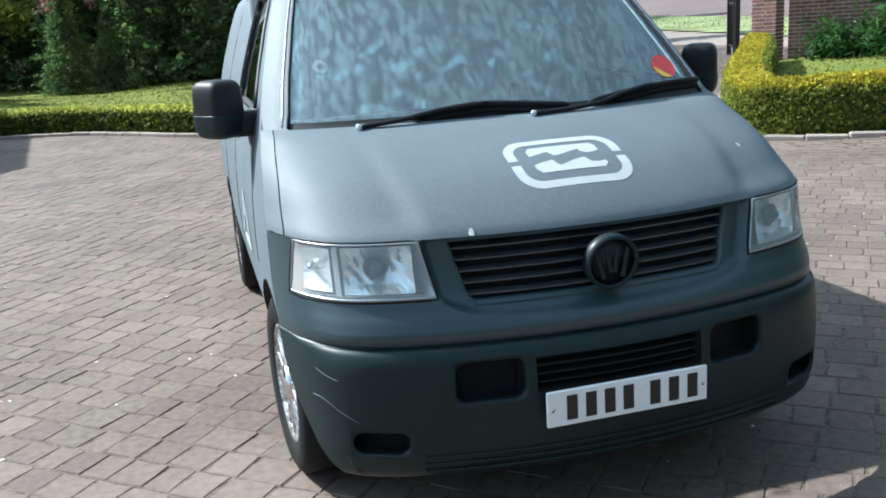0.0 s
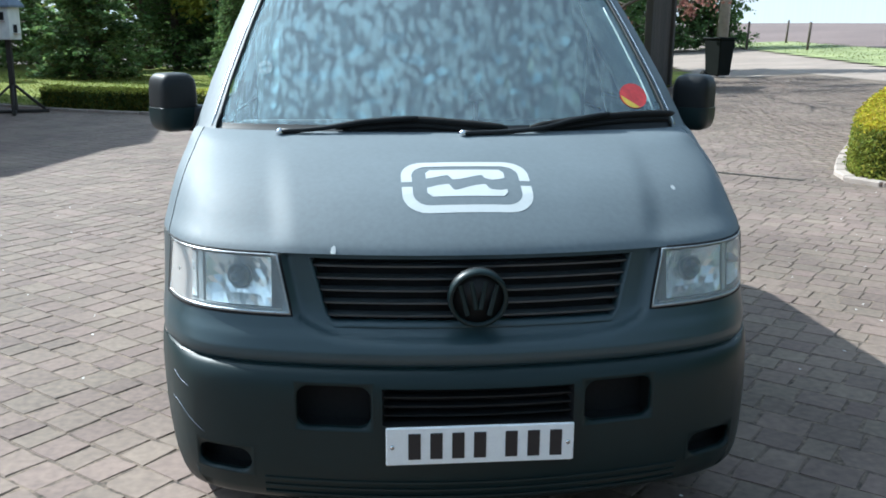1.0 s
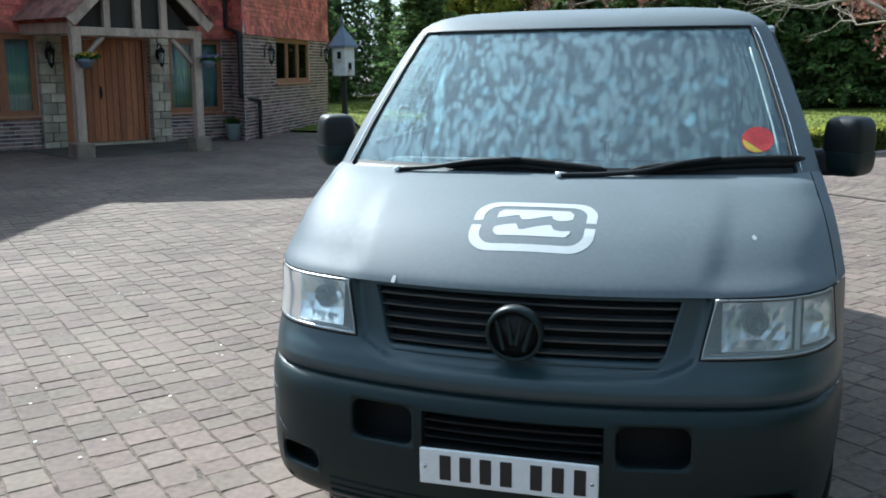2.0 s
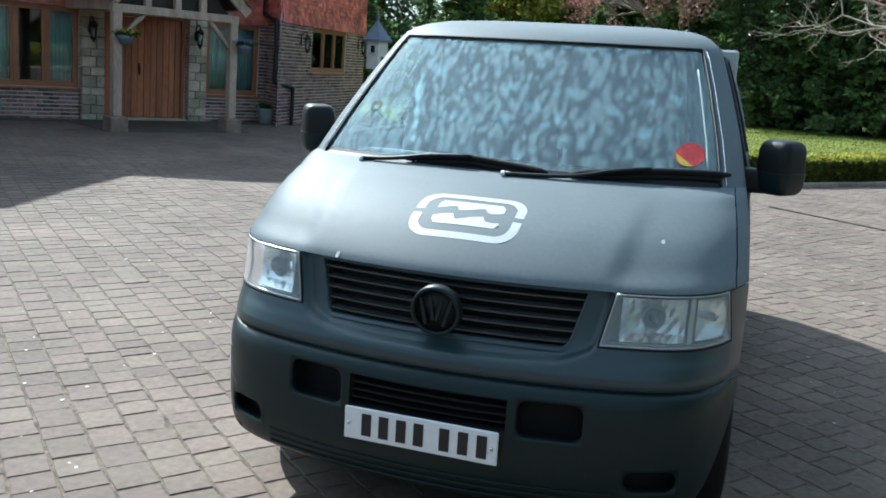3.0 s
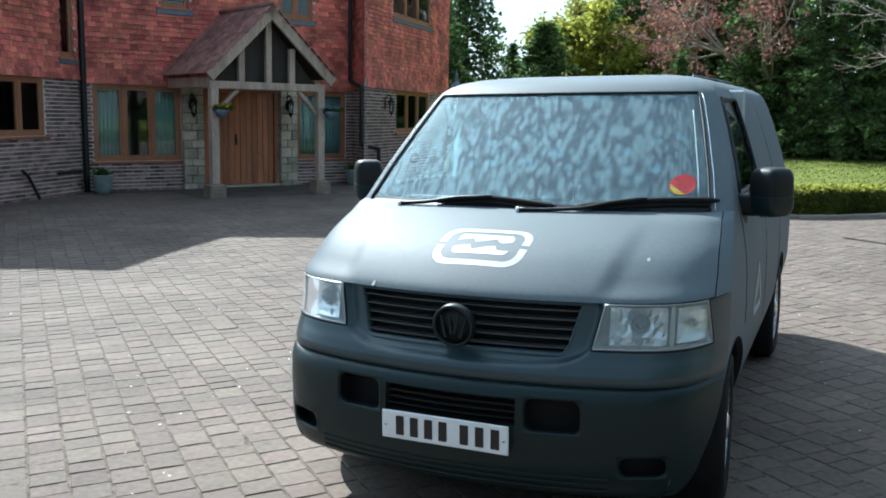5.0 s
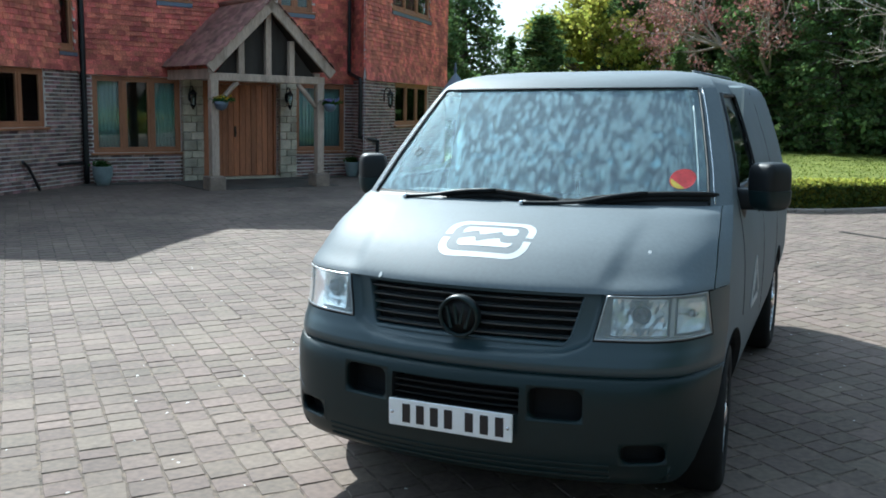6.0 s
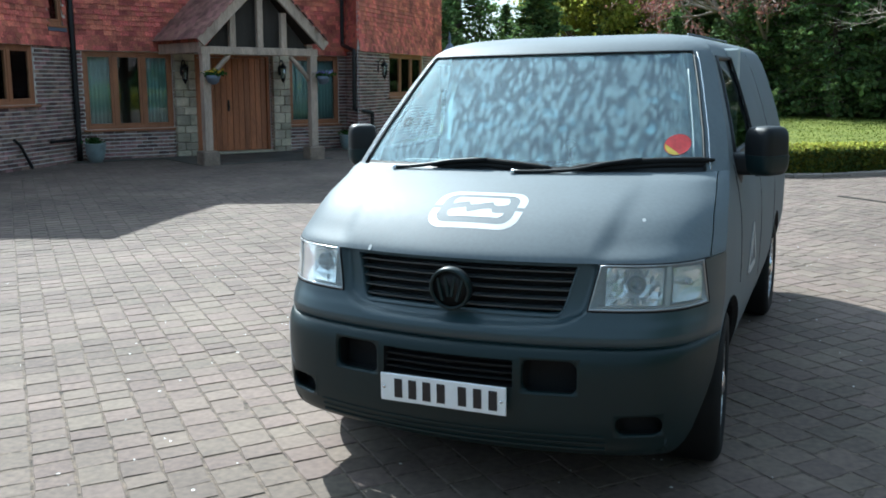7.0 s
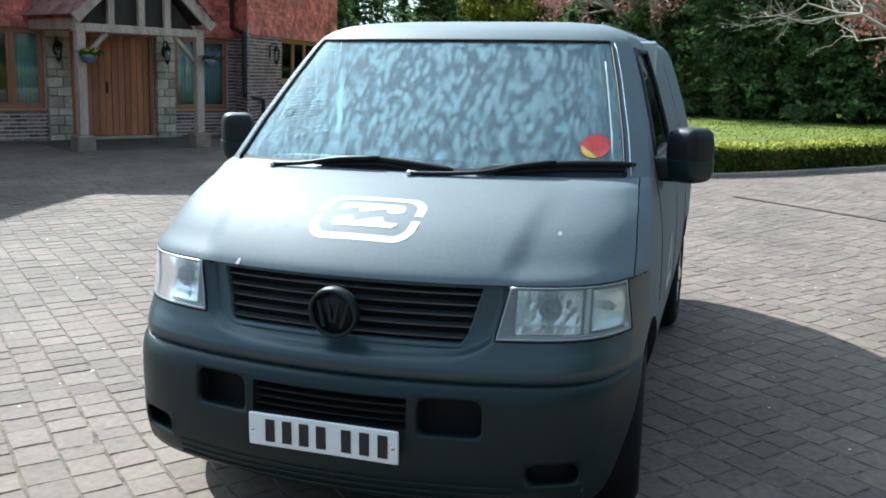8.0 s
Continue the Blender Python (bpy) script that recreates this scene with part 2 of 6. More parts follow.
GRASS = make_mat("lawn_soil_and_grass", (0.1127, 0.1392, 0.02983), 0.95, 0, 0.3, 0.8, 30, 0.5, 0.01, col2=(0.1591, 0.179, 0.03978), spec=0.1)
VERGE = make_mat("rough_verge_grass", (0.15, 0.18, 0.06), 0.95, 0, 0.35, 0.5, 20, 0.8, 0.03, col2=(0.22, 0.24, 0.10))
BLADE = make_mat("grass_blades", (0.12, 0.15, 0.027), 0.9, 0, 0.3, 1.0, 20, 0, piece=0.35, hue=0.02, thin=0.45, spec=0.08)
CONCRETE = make_mat("worn_concrete_drive", (0.245, 0.195, 0.16), 0.9, 0, 0.22, 0.7, 40, 0.4, 0.006)
SOIL = make_mat("ploughed_field", (0.135, 0.095, 0.085), 0.95, 0, 0.25, 0.12, 3, 0.5, 0.05)
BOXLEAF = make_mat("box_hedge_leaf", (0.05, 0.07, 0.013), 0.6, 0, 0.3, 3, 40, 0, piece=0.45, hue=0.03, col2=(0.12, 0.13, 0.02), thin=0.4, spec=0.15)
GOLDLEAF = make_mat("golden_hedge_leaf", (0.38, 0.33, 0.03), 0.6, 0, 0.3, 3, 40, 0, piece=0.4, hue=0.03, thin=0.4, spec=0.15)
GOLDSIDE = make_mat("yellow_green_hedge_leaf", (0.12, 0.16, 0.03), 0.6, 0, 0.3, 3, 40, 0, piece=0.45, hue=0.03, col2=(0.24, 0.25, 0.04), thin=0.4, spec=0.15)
REDBRICK = make_mat("red_gate_brick", (0.2, 0.085, 0.06), 0.85, 0, 0.35, 7, 70, 0.6, 0.005, piece=0.35, hue=0.015)
CONIFER = make_mat("dark_conifer_foliage", (0.0585, 0.104, 0.0442), 0.7, 0, 0.45, 0.9, 20, 0, piece=0.5, hue=0.02, col2=(0.1365, 0.2145, 0.0715), thin=0.45, spec=0.15)
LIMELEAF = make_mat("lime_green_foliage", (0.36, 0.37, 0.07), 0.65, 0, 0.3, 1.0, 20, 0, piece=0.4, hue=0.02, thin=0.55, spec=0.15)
PINKLEAF = make_mat("copper_spring_buds", (0.27, 0.125, 0.1), 0.7, 0, 0.3, 1.0, 20, 0, piece=0.4, hue=0.02, thin=0.45)
BARK = make_mat("grey_brown_bark", (0.10, 0.08, 0.062), 0.9, 0, 0.3, 5, 50, 0.7, 0.01, stretch=(1, 1, 0.3))
PALEBARK = make_mat("pale_twig_bark", (0.29, 0.245, 0.2), 0.85, 0, 0.2, 8, 60, 0.3, 0.003)
SHRUB = make_mat("border_shrub_leaf", (0.045, 0.10, 0.025), 0.65, 0, 0.3, 2, 30, 0, piece=0.4, hue=0.03, thin=0.4, spec=0.15)
FENCEWOOD = make_mat("dark_creosoted_boards", (0.035, 0.028, 0.022), 0.8, 0, 0.3, 6, 60, 0.5, 0.003, stretch=(1, 1, 0.15), piece=0.25)
BINPLASTIC = make_mat("dark_green_bin_plastic", (0.005, 0.007, 0.006), 0.7, 0, 0.15, 8, 100, 0.15, 0.001, spec=0.1)
GLAZE = make_mat("blue_grey_glazed_pot", (0.24, 0.29, 0.29), 0.3, 0, 0.2, 7, 70, 0.1, 0.002)
WHITEWOOD = make_mat("white_painted_wood", (0.7, 0.69, 0.65), 0.6, 0, 0.12, 9, 80, 0.2, 0.002)
PETAL = make_mat("yellow_petal", (0.75, 0.5, 0.03), 0.6, 0, 0.2, 30, 90, 0, thin=0.4)
MAUVE = make_mat("mauve_petal", (0.3, 0.25, 0.55), 0.6, 0, 0.2, 30, 90, 0, thin=0.4)


# ---- mesh helpers ----
def mesh_of(name, verts, faces, mat, smooth=False):
    me = bpy.data.meshes.new(name)
    me.from_pydata([tuple(v) for v in verts], [], [tuple(f) for f in faces])
    me.materials.append(mat)
    if smooth:
        me.polygons.foreach_set("use_smooth", [True] * len(me.polygons))
    me.update()
    return me


def raw(name, verts, faces, mat, parent=None, label="", smooth=False, category="", group="", kind=""):
    ob = new(name, mesh_of(name, verts, faces, mat, smooth))
    if parent:
        ob.parent = parent
    return tagged(ob, label, category, group, kind)


def part(name, bm, mat, parent=None, label="", smooth=False, category="", group="", kind=""):
    me = bpy.data.meshes.new(name)
    bmesh.ops.recalc_face_normals(bm, faces=bm.faces)
    bm.to_mesh(me)
    bm.free()
    me.materials.append(mat)
    if smooth:
        me.polygons.foreach_set("use_smooth", [True] * len(me.polygons))
    ob = new(name, me)
    if parent:
        ob.parent = parent
    return tagged(ob, label, category, group, kind)


def thing(name, label, category, m=None, group="", kind=""):
    ob = new(name)
    ob.empty_display_size = 0.1
    if m:
        ob.matrix_world = m
    return tagged(ob, label, category, group, kind)


def bm_box(bm, lo, hi, bevel=0.0, m=None, seg=1):
    """A box between two corners, bevelled, added to bm."""
    lo, hi = Vector(lo), Vector(hi)
    r = bmesh.ops.create_cube(bm, size=1.0)
    vs = r["verts"]
    for v in vs:
        v.co = Vector([lo[i] + (v.co[i] + 0.5) * (hi[i] - lo[i]) for i in range(3)])
    if bevel:
        es = list({e for v in vs for e in v.link_edges})
        vs = list({v for f in bmesh.ops.bevel(bm, geom=es, offset=bevel, segments=seg, affect="EDGES", clamp_overlap=True)["faces"] for v in f.verts} | {v for v in vs if v.is_valid})
    if m:
        bmesh.ops.transform(bm, matrix=m, verts=vs)
    return vs


def box(name, lo, hi, mat, parent=None, label="", bevel=0.004, m=None, **k):
    bm = bmesh.new()
    bm_box(bm, lo, hi, bevel, m)
    return part(name, bm, mat, parent, label, **k)


def tube_data(pts, radii, n=8, caps=True):
    """A swept tube along points, with a radius at each."""
    pts = [Vector(p) for p in pts]
    vs, fs = [], []
    side = None
    for i, p in enumerate(pts):
        d = (pts[min(i + 1, len(pts) - 1)] - pts[max(i - 1, 0)]).normalized()
        if side is None:
            side = d.orthogonal().normalized()
        side = (side - d * side.dot(d)).normalized()
        up = d.cross(side)
        for k in range(n):
            a = 2 * math.pi * k / n
            vs.append(p + radii[i] * (math.cos(a) * side + math.sin(a) * up))
    for i in range(len(pts) - 1):
        for k in range(n):
            a, b = i * n + k, i * n + (k + 1) % n
            fs.append((a, b, b + n, a + n))
    if caps:
        fs.append(tuple(range(n))[::-1])
        fs.append(tuple((len(pts) - 1) * n + k for k in range(n)))
    return vs, fs


def tube(name, pts, radii, mat, parent=None, label="", n=8, **k):
    if not hasattr(radii, "__len__"):
        radii = [radii] * len(pts)
    vs, fs = tube_data(pts, radii, n)
    return raw(name, vs, fs, mat, parent, label, True, **k)


def lathe(name, prof, mat, parent=None, label="", n=24, m=None, **k):
    """A turned body from (radius, height) pairs round z."""
    vs, fs = [], []
    for r, z in prof:
        for i in range(n):
            a = 2 * math.pi * i / n
            v = Vector((r * math.cos(a), r * math.sin(a), z))
            vs.append(m @ v if m else v)
    for j in range(len(prof) - 1):
        for i in range(n):
            a, b = j * n + i, j * n + (i + 1) % n
            fs.append((a, b, b + n, a + n))
    fs.append(tuple(range(n))[::-1])
    fs.append(tuple((len(prof) - 1) * n + i for i in range(n)))
    return raw(name, vs, fs, mat, parent, label, True, **k)


def interp(x, table):
    return float(np.interp(x, [a for a, _ in table], [b for _, b in table]))


def smooth_line(pts, per=8):
    """A Catmull-Rom line through points."""
    p = [Vector(q).to_3d() for q in pts]
    p = [2 * p[0] - p[1]] + p + [2 * p[-1] - p[-2]]
    out = []
    for i in range(1, len(p) - 2):
        for k in range(per):
            t = k / per
            out.append(0.5 * ((2 * p[i]) + (p[i + 1] - p[i - 1]) * t + (2 * p[i - 1] - 5 * p[i] + 4 * p[i + 1] - p[i + 2]) * t * t + (3 * p[i] - p[i - 1] - 3 * p[i + 1] + p[i + 2]) * t ** 3))
    out.append(p[-2])
    return out


def leaf_cards(rng, centres, size, flat=0.0, long=1.6):
    """Folded leaf blades (two triangles each) at centres, turned at random. size: one length or one per leaf."""
    n = len(centres)
    a = rng.normal(size=(n, 3))
    a[:, 2] *= 1 - flat
    a /= np.linalg.norm(a, axis=1, keepdims=True)
    b = rng.normal(size=(n, 3))
    b -= a * (a * b).sum(1, keepdims=True)
    b /= np.linalg.norm(b, axis=1, keepdims=True)
    s = np.broadcast_to(np.asarray(size, float), (n,))[:, None] * rng.uniform(0.6, 1.3, (n, 1))
    c = np.cross(a, b)
    v = np.stack([centres - a * s * long / 2, centres + b * s / 2 + c * s * 0.12, centres + a * s * long / 2, centres - b * s / 2 + c * s * 0.12], 1).reshape(-1, 3)
    f = np.arange(4 * n).reshape(n, 4)
    return v, f


def cards_mesh(name, v, f, mat):
    me = bpy.data.meshes.new(name)
    n = len(f)
    me.vertices.add(len(v))
    me.vertices.foreach_set("co", np.asarray(v, np.float32).ravel())
    me.loops.add(4 * n)
    me.loops.foreach_set("vertex_index", np.asarray(f, np.int32).ravel())
    me.polygons.add(n)
    me.polygons.foreach_set("loop_start", np.arange(0, 4 * n, 4, dtype=np.int32))
    me.polygons.foreach_set("loop_total", np.full(n, 4, np.int32))
    me.materials.append(mat)
    me.update(calc_edges=True)
    me.validate()
    return me


def smoothstep(a, b, x):
    t = min(1.0, max(0.0, (x - a) / (b - a)))
    return t * t * (3 - 2 * t)


# ---- lie of the land ----
HOUSE_AXIS, HOUSE_LEAN = Vector((-0.404, 0.915, 0)).normalized(), radians(1.3)
HOUSE_AT = Vector((-10.49, 14.195, 0.06))
HOUSE = Matrix.Translation(HOUSE_AT) @ Matrix.Rotation(HOUSE_LEAN, 4, HOUSE_AXIS)


def land(x, y):
    """Height of the ground: level round the van, rising gently to the gate, falling in with the house's own level beside it."""
    rise = 0.055 * max(0.0, x - 4.5) * smoothstep(4.5, 7.5, x)
    if x > 40:
        rise = 0.055 * 35.5
    w = smoothstep(4.5, 1.5, max(0.0, (x + 8.5) * 0.8 - (y - 14) * 0.1) if y > 2 else 9.0) * smoothstep(3.0, 7.0, y) * smoothstep(-40, -20, x)
    q = (Vector((x, y, 0)) - HOUSE_AT)
    tilt = 0.06 - math.tan(HOUSE_LEAN) * (q.x * 0.915 + q.y * 0.404)
    return rise + w * max(-0.2, min(0.3, tilt))


# ---- the van ----
Y0 = [(0.20, 0.14), (0.245, 0.075), (0.26, 0.045), (0.285, 0.02), (0.36, 0.0), (0.45, -0.004), (0.55, -0.004), (0.59, -0.003), (0.615, 0.001), (0.632, 0.006), (0.645, 0.012), (0.655, 0.019), (0.661, 0.026), (0.664, 0.033), (0.668, 0.046), (0.676, 0.040), (0.69, 0.036), (0.708, 0.038), (0.74, 0.053),
      (0.765, 0.07), (0.80, 0.087), (0.86, 0.102), (0.95, 0.118), (0.965, 0.122), (0.985, 0.136), (1.01, 0.165), (1.04, 0.205), (1.07, 0.25), (1.106, 0.31), (1.14, 0.385), (1.17, 0.465),
      (1.20, 0.565), (1.22, 0.64), (1.235, 0.71), (1.245, 0.76), (1.35, 0.878), (1.45, 0.99), (1.55, 1.106), (1.65, 1.222), (1.755, 1.35), (1.775, 1.38), (1.80, 1.43), (1.82, 1.50), (1.84, 1.63), (1.858, 1.86), (1.868, 2.15)]
HW = [(0.20, 0.72), (0.245, 0.80), (0.27, 0.835), (0.30, 0.86), (0.34, 0.882), (0.45, 0.918), (0.53, 0.937), (0.60, 0.945), (0.80, 0.95), (0.95, 0.947), (1.05, 0.938), (1.15, 0.922), (1.235, 0.902), (1.40, 0.86), (1.60, 0.795), (1.72, 0.75), (1.775, 0.72),
      (1.80, 0.69), (1.82, 0.655), (1.84, 0.59), (1.858, 0.46), (1.868, 0.30)]
LAMP_IN = [(0.66, 0.51), (0.80, 0.518), (0.96, 0.552), (1.0, 0.555)]
REAR = [(0.20, 4.28), (0.3, 4.37), (0.5, 4.41), (0.8, 4.41), (1.1, 4.38), (1.4, 4.32), (1.7, 4.24), (1.80, 4.17), (1.84, 4.03), (1.858, 3.83), (1.868, 3.6)]


def shield(x, z):
    """Depth of the sunk panel round the grille, between the lamps."""
    if not 0.70 < z < 0.967:
        return 0.0
    lin, foot = interp(z, LAMP_IN), interp(abs(x), [(0.33, 0.735), (0.42, 0.752), (0.48, 0.775), (0.53, 0.815)])
    return 0.034 * (1 - smoothstep(lin - 0.026, lin - 0.004, abs(x))) * smoothstep(foot - 0.012, foot + 0.016, z)


def nose_line(z):
    return 0.76 + 1.09 * (z - 1.245) + 0.131 * (z - 1.245) ** 2 if 1.245 <= z <= 1.755 else interp(z, Y0)


def crease(x, z):
    """How far the bonnet's flanks lie back outside its two pressed creases."""
    if not 0.968 < z < 1.243:
        return 0.0
    c = 0.50 + 0.22 * (z - 0.97)
    return 0.022 * smoothstep(c - 0.012, c + 0.075, abs(x)) * smoothstep(0.968, 1.03, z) * smoothstep(1.243, 1.15, z)


def van_front(x, z):
    hw = interp(z, HW)
    k = smoothstep(1.18, 1.26, z)
    low = 0.22 * x * x + 0.30 * (abs(x) / 0.95) ** 12 + crease(x, z)
    high = 0.2 * x * x + 0.10 * (abs(x) / hw) ** 16
    return nose_line(z) + shield(x, z) + (1 - k) * low + k * high


def van_side(y, z):
    return interp(z, HW) * (1 - 0.028 * max(0.0, (y - 2.0) / 2.8) ** 2 - 0.012 * max(0.0, (1.6 - y) / 1.1) ** 2)


def strip(name, zs, cols, mat, parent, label="", hole=None, push=0.0):
    """A patch of the van's nose. zs: heights; cols: the x of each column as a function of z; hole(i, j): cells left out; push: how far forward."""
    vs, fs = [], []
    for z in zs:
        for c in cols:
            x = c(z)
            vs.append((x, van_front(x, z) - push, z))
    n = len(cols)
    for i in range(len(zs) - 1):
        for j in range(n - 1):
            if not (hole and hole(i, j)):
                fs.append((i * n + j, i * n + j + 1, (i + 1) * n + j + 1, (i + 1) * n + j))
    ob = raw(name, vs, fs, mat, parent, label, True)
    return ob


def spread(*fns, n=6):
    """Columns between successive edges, each edge a function of z."""
    cols = []
    for a, b in zip(fns, fns[1:]):
        for k in range(n):
            cols.append(lambda z, a=a, b=b, k=k: a(z) + (b(z) - a(z)) * k / n)
    cols.append(fns[-1])
    return cols


def steps(*zs, n=4):
    out = []
    for a, b in zip(zs, zs[1:]):
        out += [a + (b - a) * k / n for k in range(n)]
    return out + [zs[-1]]


van = thing("van", "matte grey panel van with white bonnet emblem, parked on setts", "van")
edge = lambda s: (lambda z: s * interp(z, HW))
grille_e = lambda s: (lambda z: s * interp(z, [(0.70, 0.385), (0.765, 0.40), (0.80, 0.428), (0.95, 0.468), (1.0, 0.475)]))
lamp_in = lambda s: (lambda z: s * interp(z, LAMP_IN))
lamp_out = lambda s: (lambda z: s * interp(z, [(0.66, 0.905), (0.80, 0.908), (0.96, 0.888), (1.0, 0.885)]))

# painted fascia with openings for grille and lamps
cols = spread(edge(-1), lamp_out(-1), lamp_in(-1), grille_e(-1), grille_e(1), lamp_in(1), lamp_out(1), edge(1), n=8)
zs = steps(0.668, 0.678, 0.70, 0.725, 0.765, 0.80, 0.95, 0.965, n=5)


def fascia_hole(i, j):
    z = (zs[i] + zs[i + 1]) / 2
    s = j // 8
    return (s == 3 and 0.765 < z < 0.95) or (s in (1, 5) and 0.80 < z < 0.965)


strip("front_panel", zs, cols, FASCIA, van, "front panel in van paint darkened for shade", hole=fascia_hole)
strip("bonnet", steps(0.968, 1.01, 1.08, 1.16, 1.215, 1.243, n=4), spread(edge(-0.955), edge(-0.7), edge(-0.52), edge(0), edge(0.52), edge(0.7), edge(0.955), n=10), PAINT, van, "matte grey bonnet with faint pale streaks")
for s in (-1, 1):
    strip("wing", steps(0.968, 1.01, 1.08, 1.16, 1.243, n=4), spread(edge(s * 0.959), edge(s), n=4), PAINT, van)
    strip("pillar", steps(1.243, 1.40, 1.60, 1.757, n=5), spread(edge(s * 0.905), edge(s), n=5), PAINT, van)
strip("header_panel", steps(1.757, 1.775, 1.80, 1.82, 1.84, 1.858, 1.868, n=2), spread(edge(-1), edge(1), n=24), PAINT, van)

# lower bumper with intakes
BZ = [0.245, 0.25, 0.26, 0.275, 0.30, 0.34, 0.37, 0.40, 0.43, 0.46, 0.495, 0.515, 0.56, 0.60, 0.62, 0.632, 0.645, 0.653, 0.659, 0.664]
const = lambda v: (lambda z: v)
bcols = spread(edge(-1), edge(-0.93), n=3)[:-1] + spread(edge(-0.93), const(-0.80), const(-0.63), const(-0.51), const(-0.292), const(-0.268), const(0.268), const(0.292), const(0.51), const(0.63), const(0.80), edge(0.93), n=4)[:-1] + spread(edge(0.93), edge(1), n=3)


def bumper_hole(i, j):
    z = (BZ[i] + BZ[i + 1]) / 2
    seg = (j - 3) // 4 if 3 <= j < 47 else -1
    return (seg == 5 and 0.515 < z < 0.62) or (seg in (3, 7) and 0.495 < z < 0.632) or (seg in (1, 9) and 0.34 < z < 0.43)


# the bumper's darker colour holds the shade of its downward faces
bumper = strip("bumper", BZ, bcols, BUMPER, van, "front bumper in van paint darkened for shade, with scuffs", hole=bumper_hole)
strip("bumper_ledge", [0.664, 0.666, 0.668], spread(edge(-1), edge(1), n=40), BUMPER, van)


def pocket(name, xa, xb, za, zb, depth, mat, rows=1):
    """A cavity behind an opening: walls and back."""
    n = 8
    rim, back = [], []
    xs = [xa + (xb - xa) * k / n for k in range(n + 1)]
    loop = [(x, za) for x in xs] + [(x, zb) for x in xs[::-1]]
    vs = [(x, van_front(x, z) + 0.001, z) for x, z in loop] + [((x - (xa + xb) / 2) * 0.93 + (xa + xb) / 2, van_front(x, z) + depth, z) for x, z in loop]
    m = len(loop)
    fs = [(k, (k + 1) % m, m + (k + 1) % m, m + k) for k in range(m)] + [tuple(range(m, 2 * m))]
    return raw(name, vs, fs, mat, van)


def lip(name, xa, xb, za, zb, r):
    """A rounded rim that softens the corners of an opening in the bumper."""
    cx, cz, hx, hz, n = (xa + xb) / 2, (za + zb) / 2, (xb - xa) / 2, (zb - za) / 2, 7
    vs, fs, m = [], [], 0
    for sx, sz, a0 in ((1, 1, 0), (-1, 1, 90), (-1, -1, 180), (1, -1, 270)):
        for k in range(n + 1):
            a = radians(a0 + 90 * k / n)
            p = (cx + sx * (hx - 0.006 - r) + r * math.cos(a), cz + sz * (hz - 0.006 - r) + r * math.sin(a))
            q = (cx + sx * (hx + 0.004), cz + sz * (hz + 0.004)) if 0 < k < n else ((cx + sx * (hx + 0.004), p[1]) if (k == 0) == (sx * sz > 0) else (p[0], cz + sz * (hz + 0.004)))
            vs += [(q[0], van_front(*q) - 0.001, q[1]), (p[0], van_front(*p) - 0.003, p[1]), (p[0], van_front(*p) + 0.03, p[1])]
            m += 1
    for k in range(m):
        j = (k + 1) % m
        fs += [(3 * k, 3 * j, 3 * j + 1, 3 * k + 1), (3 * k + 1, 3 * j + 1, 3 * j + 2, 3 * k + 2)]
    return raw(name, vs, fs, BUMPER, van, smooth=True)


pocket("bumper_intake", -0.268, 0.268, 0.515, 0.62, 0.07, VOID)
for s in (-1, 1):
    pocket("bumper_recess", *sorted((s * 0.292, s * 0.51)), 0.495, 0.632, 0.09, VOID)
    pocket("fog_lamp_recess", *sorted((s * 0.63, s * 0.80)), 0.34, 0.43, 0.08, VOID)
    lip("recess_lip", *sorted((s * 0.292, s * 0.51)), 0.495, 0.632, 0.035)
    lip("fog_recess_lip", *sorted((s * 0.63, s * 0.80)), 0.34, 0.43, 0.035)


def bar(name, xa, xb, z, h, d, push, mat, parent, n=14):
    """A slat that follows the nose between two x."""
    vs, fs = [], []
    for k in range(n + 1):
        x = xa + (xb - xa) * k / n
        y = van_front(x, z) - push
        vs += [(x, y + d, z - h / 2), (x, y, z - h / 2 + 0.002), (x, y, z + h / 2 - 0.004), (x, y + d, z + h / 2)]
    for k in range(n):
        for q in range(4):
            fs.append((4 * k + q, 4 * k + (q + 1) % 4, 4 * k + 4 + (q + 1) % 4, 4 * k + 4 + q))
    fs += [(3, 2, 1, 0), tuple(4 * n + q for q in range(4))]
    return raw(name, vs, fs, mat, parent)


for z in (0.542, 0.568, 0.594):
    bar("intake_slat", -0.262, 0.262, z, 0.010, 0.03, -0.012, BLACK, van)
for z in (0.29, 0.315, 0.34):
    bar("bumper_rib", -0.60, 0.60, z, 0.012, 0.012, 0.004, BUMPER, van, 24)

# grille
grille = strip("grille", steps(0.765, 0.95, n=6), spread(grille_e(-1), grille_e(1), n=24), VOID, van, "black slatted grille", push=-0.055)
for k in range(5):
    z = 0.792 + k * 0.034
    e = grille_e(1)(z) - 0.004
    bar("slat", -e, e, z, 0.011, 0.03, -0.008, SLAT, grille, 24)
vs, fs = [], []
for k in range(61):
    a = k / 60
    if a < 0.25:
        x, z = grille_e(-1)(0.95 - (0.95 - 0.765) * a * 4), 0.95 - (0.95 - 0.765) * a * 4
    elif a < 0.75:
        x, z = grille_e(-1)(0.765) * (1 - (a - 0.25) * 4), 0.765
    else:
        x, z = grille_e(1)(0.765 + (0.95 - 0.765) * (a - 0.75) * 4), 0.765 + (0.95 - 0.765) * (a - 0.75) * 4
    y = van_front(x, z)
    vs += [(x, y - 0.004, z), (x * 0.985, y - 0.004, z + (0.008 if z < 0.77 else 0)), (x * 0.98, y + 0.05, z + (0.012 if z < 0.77 else 0))]
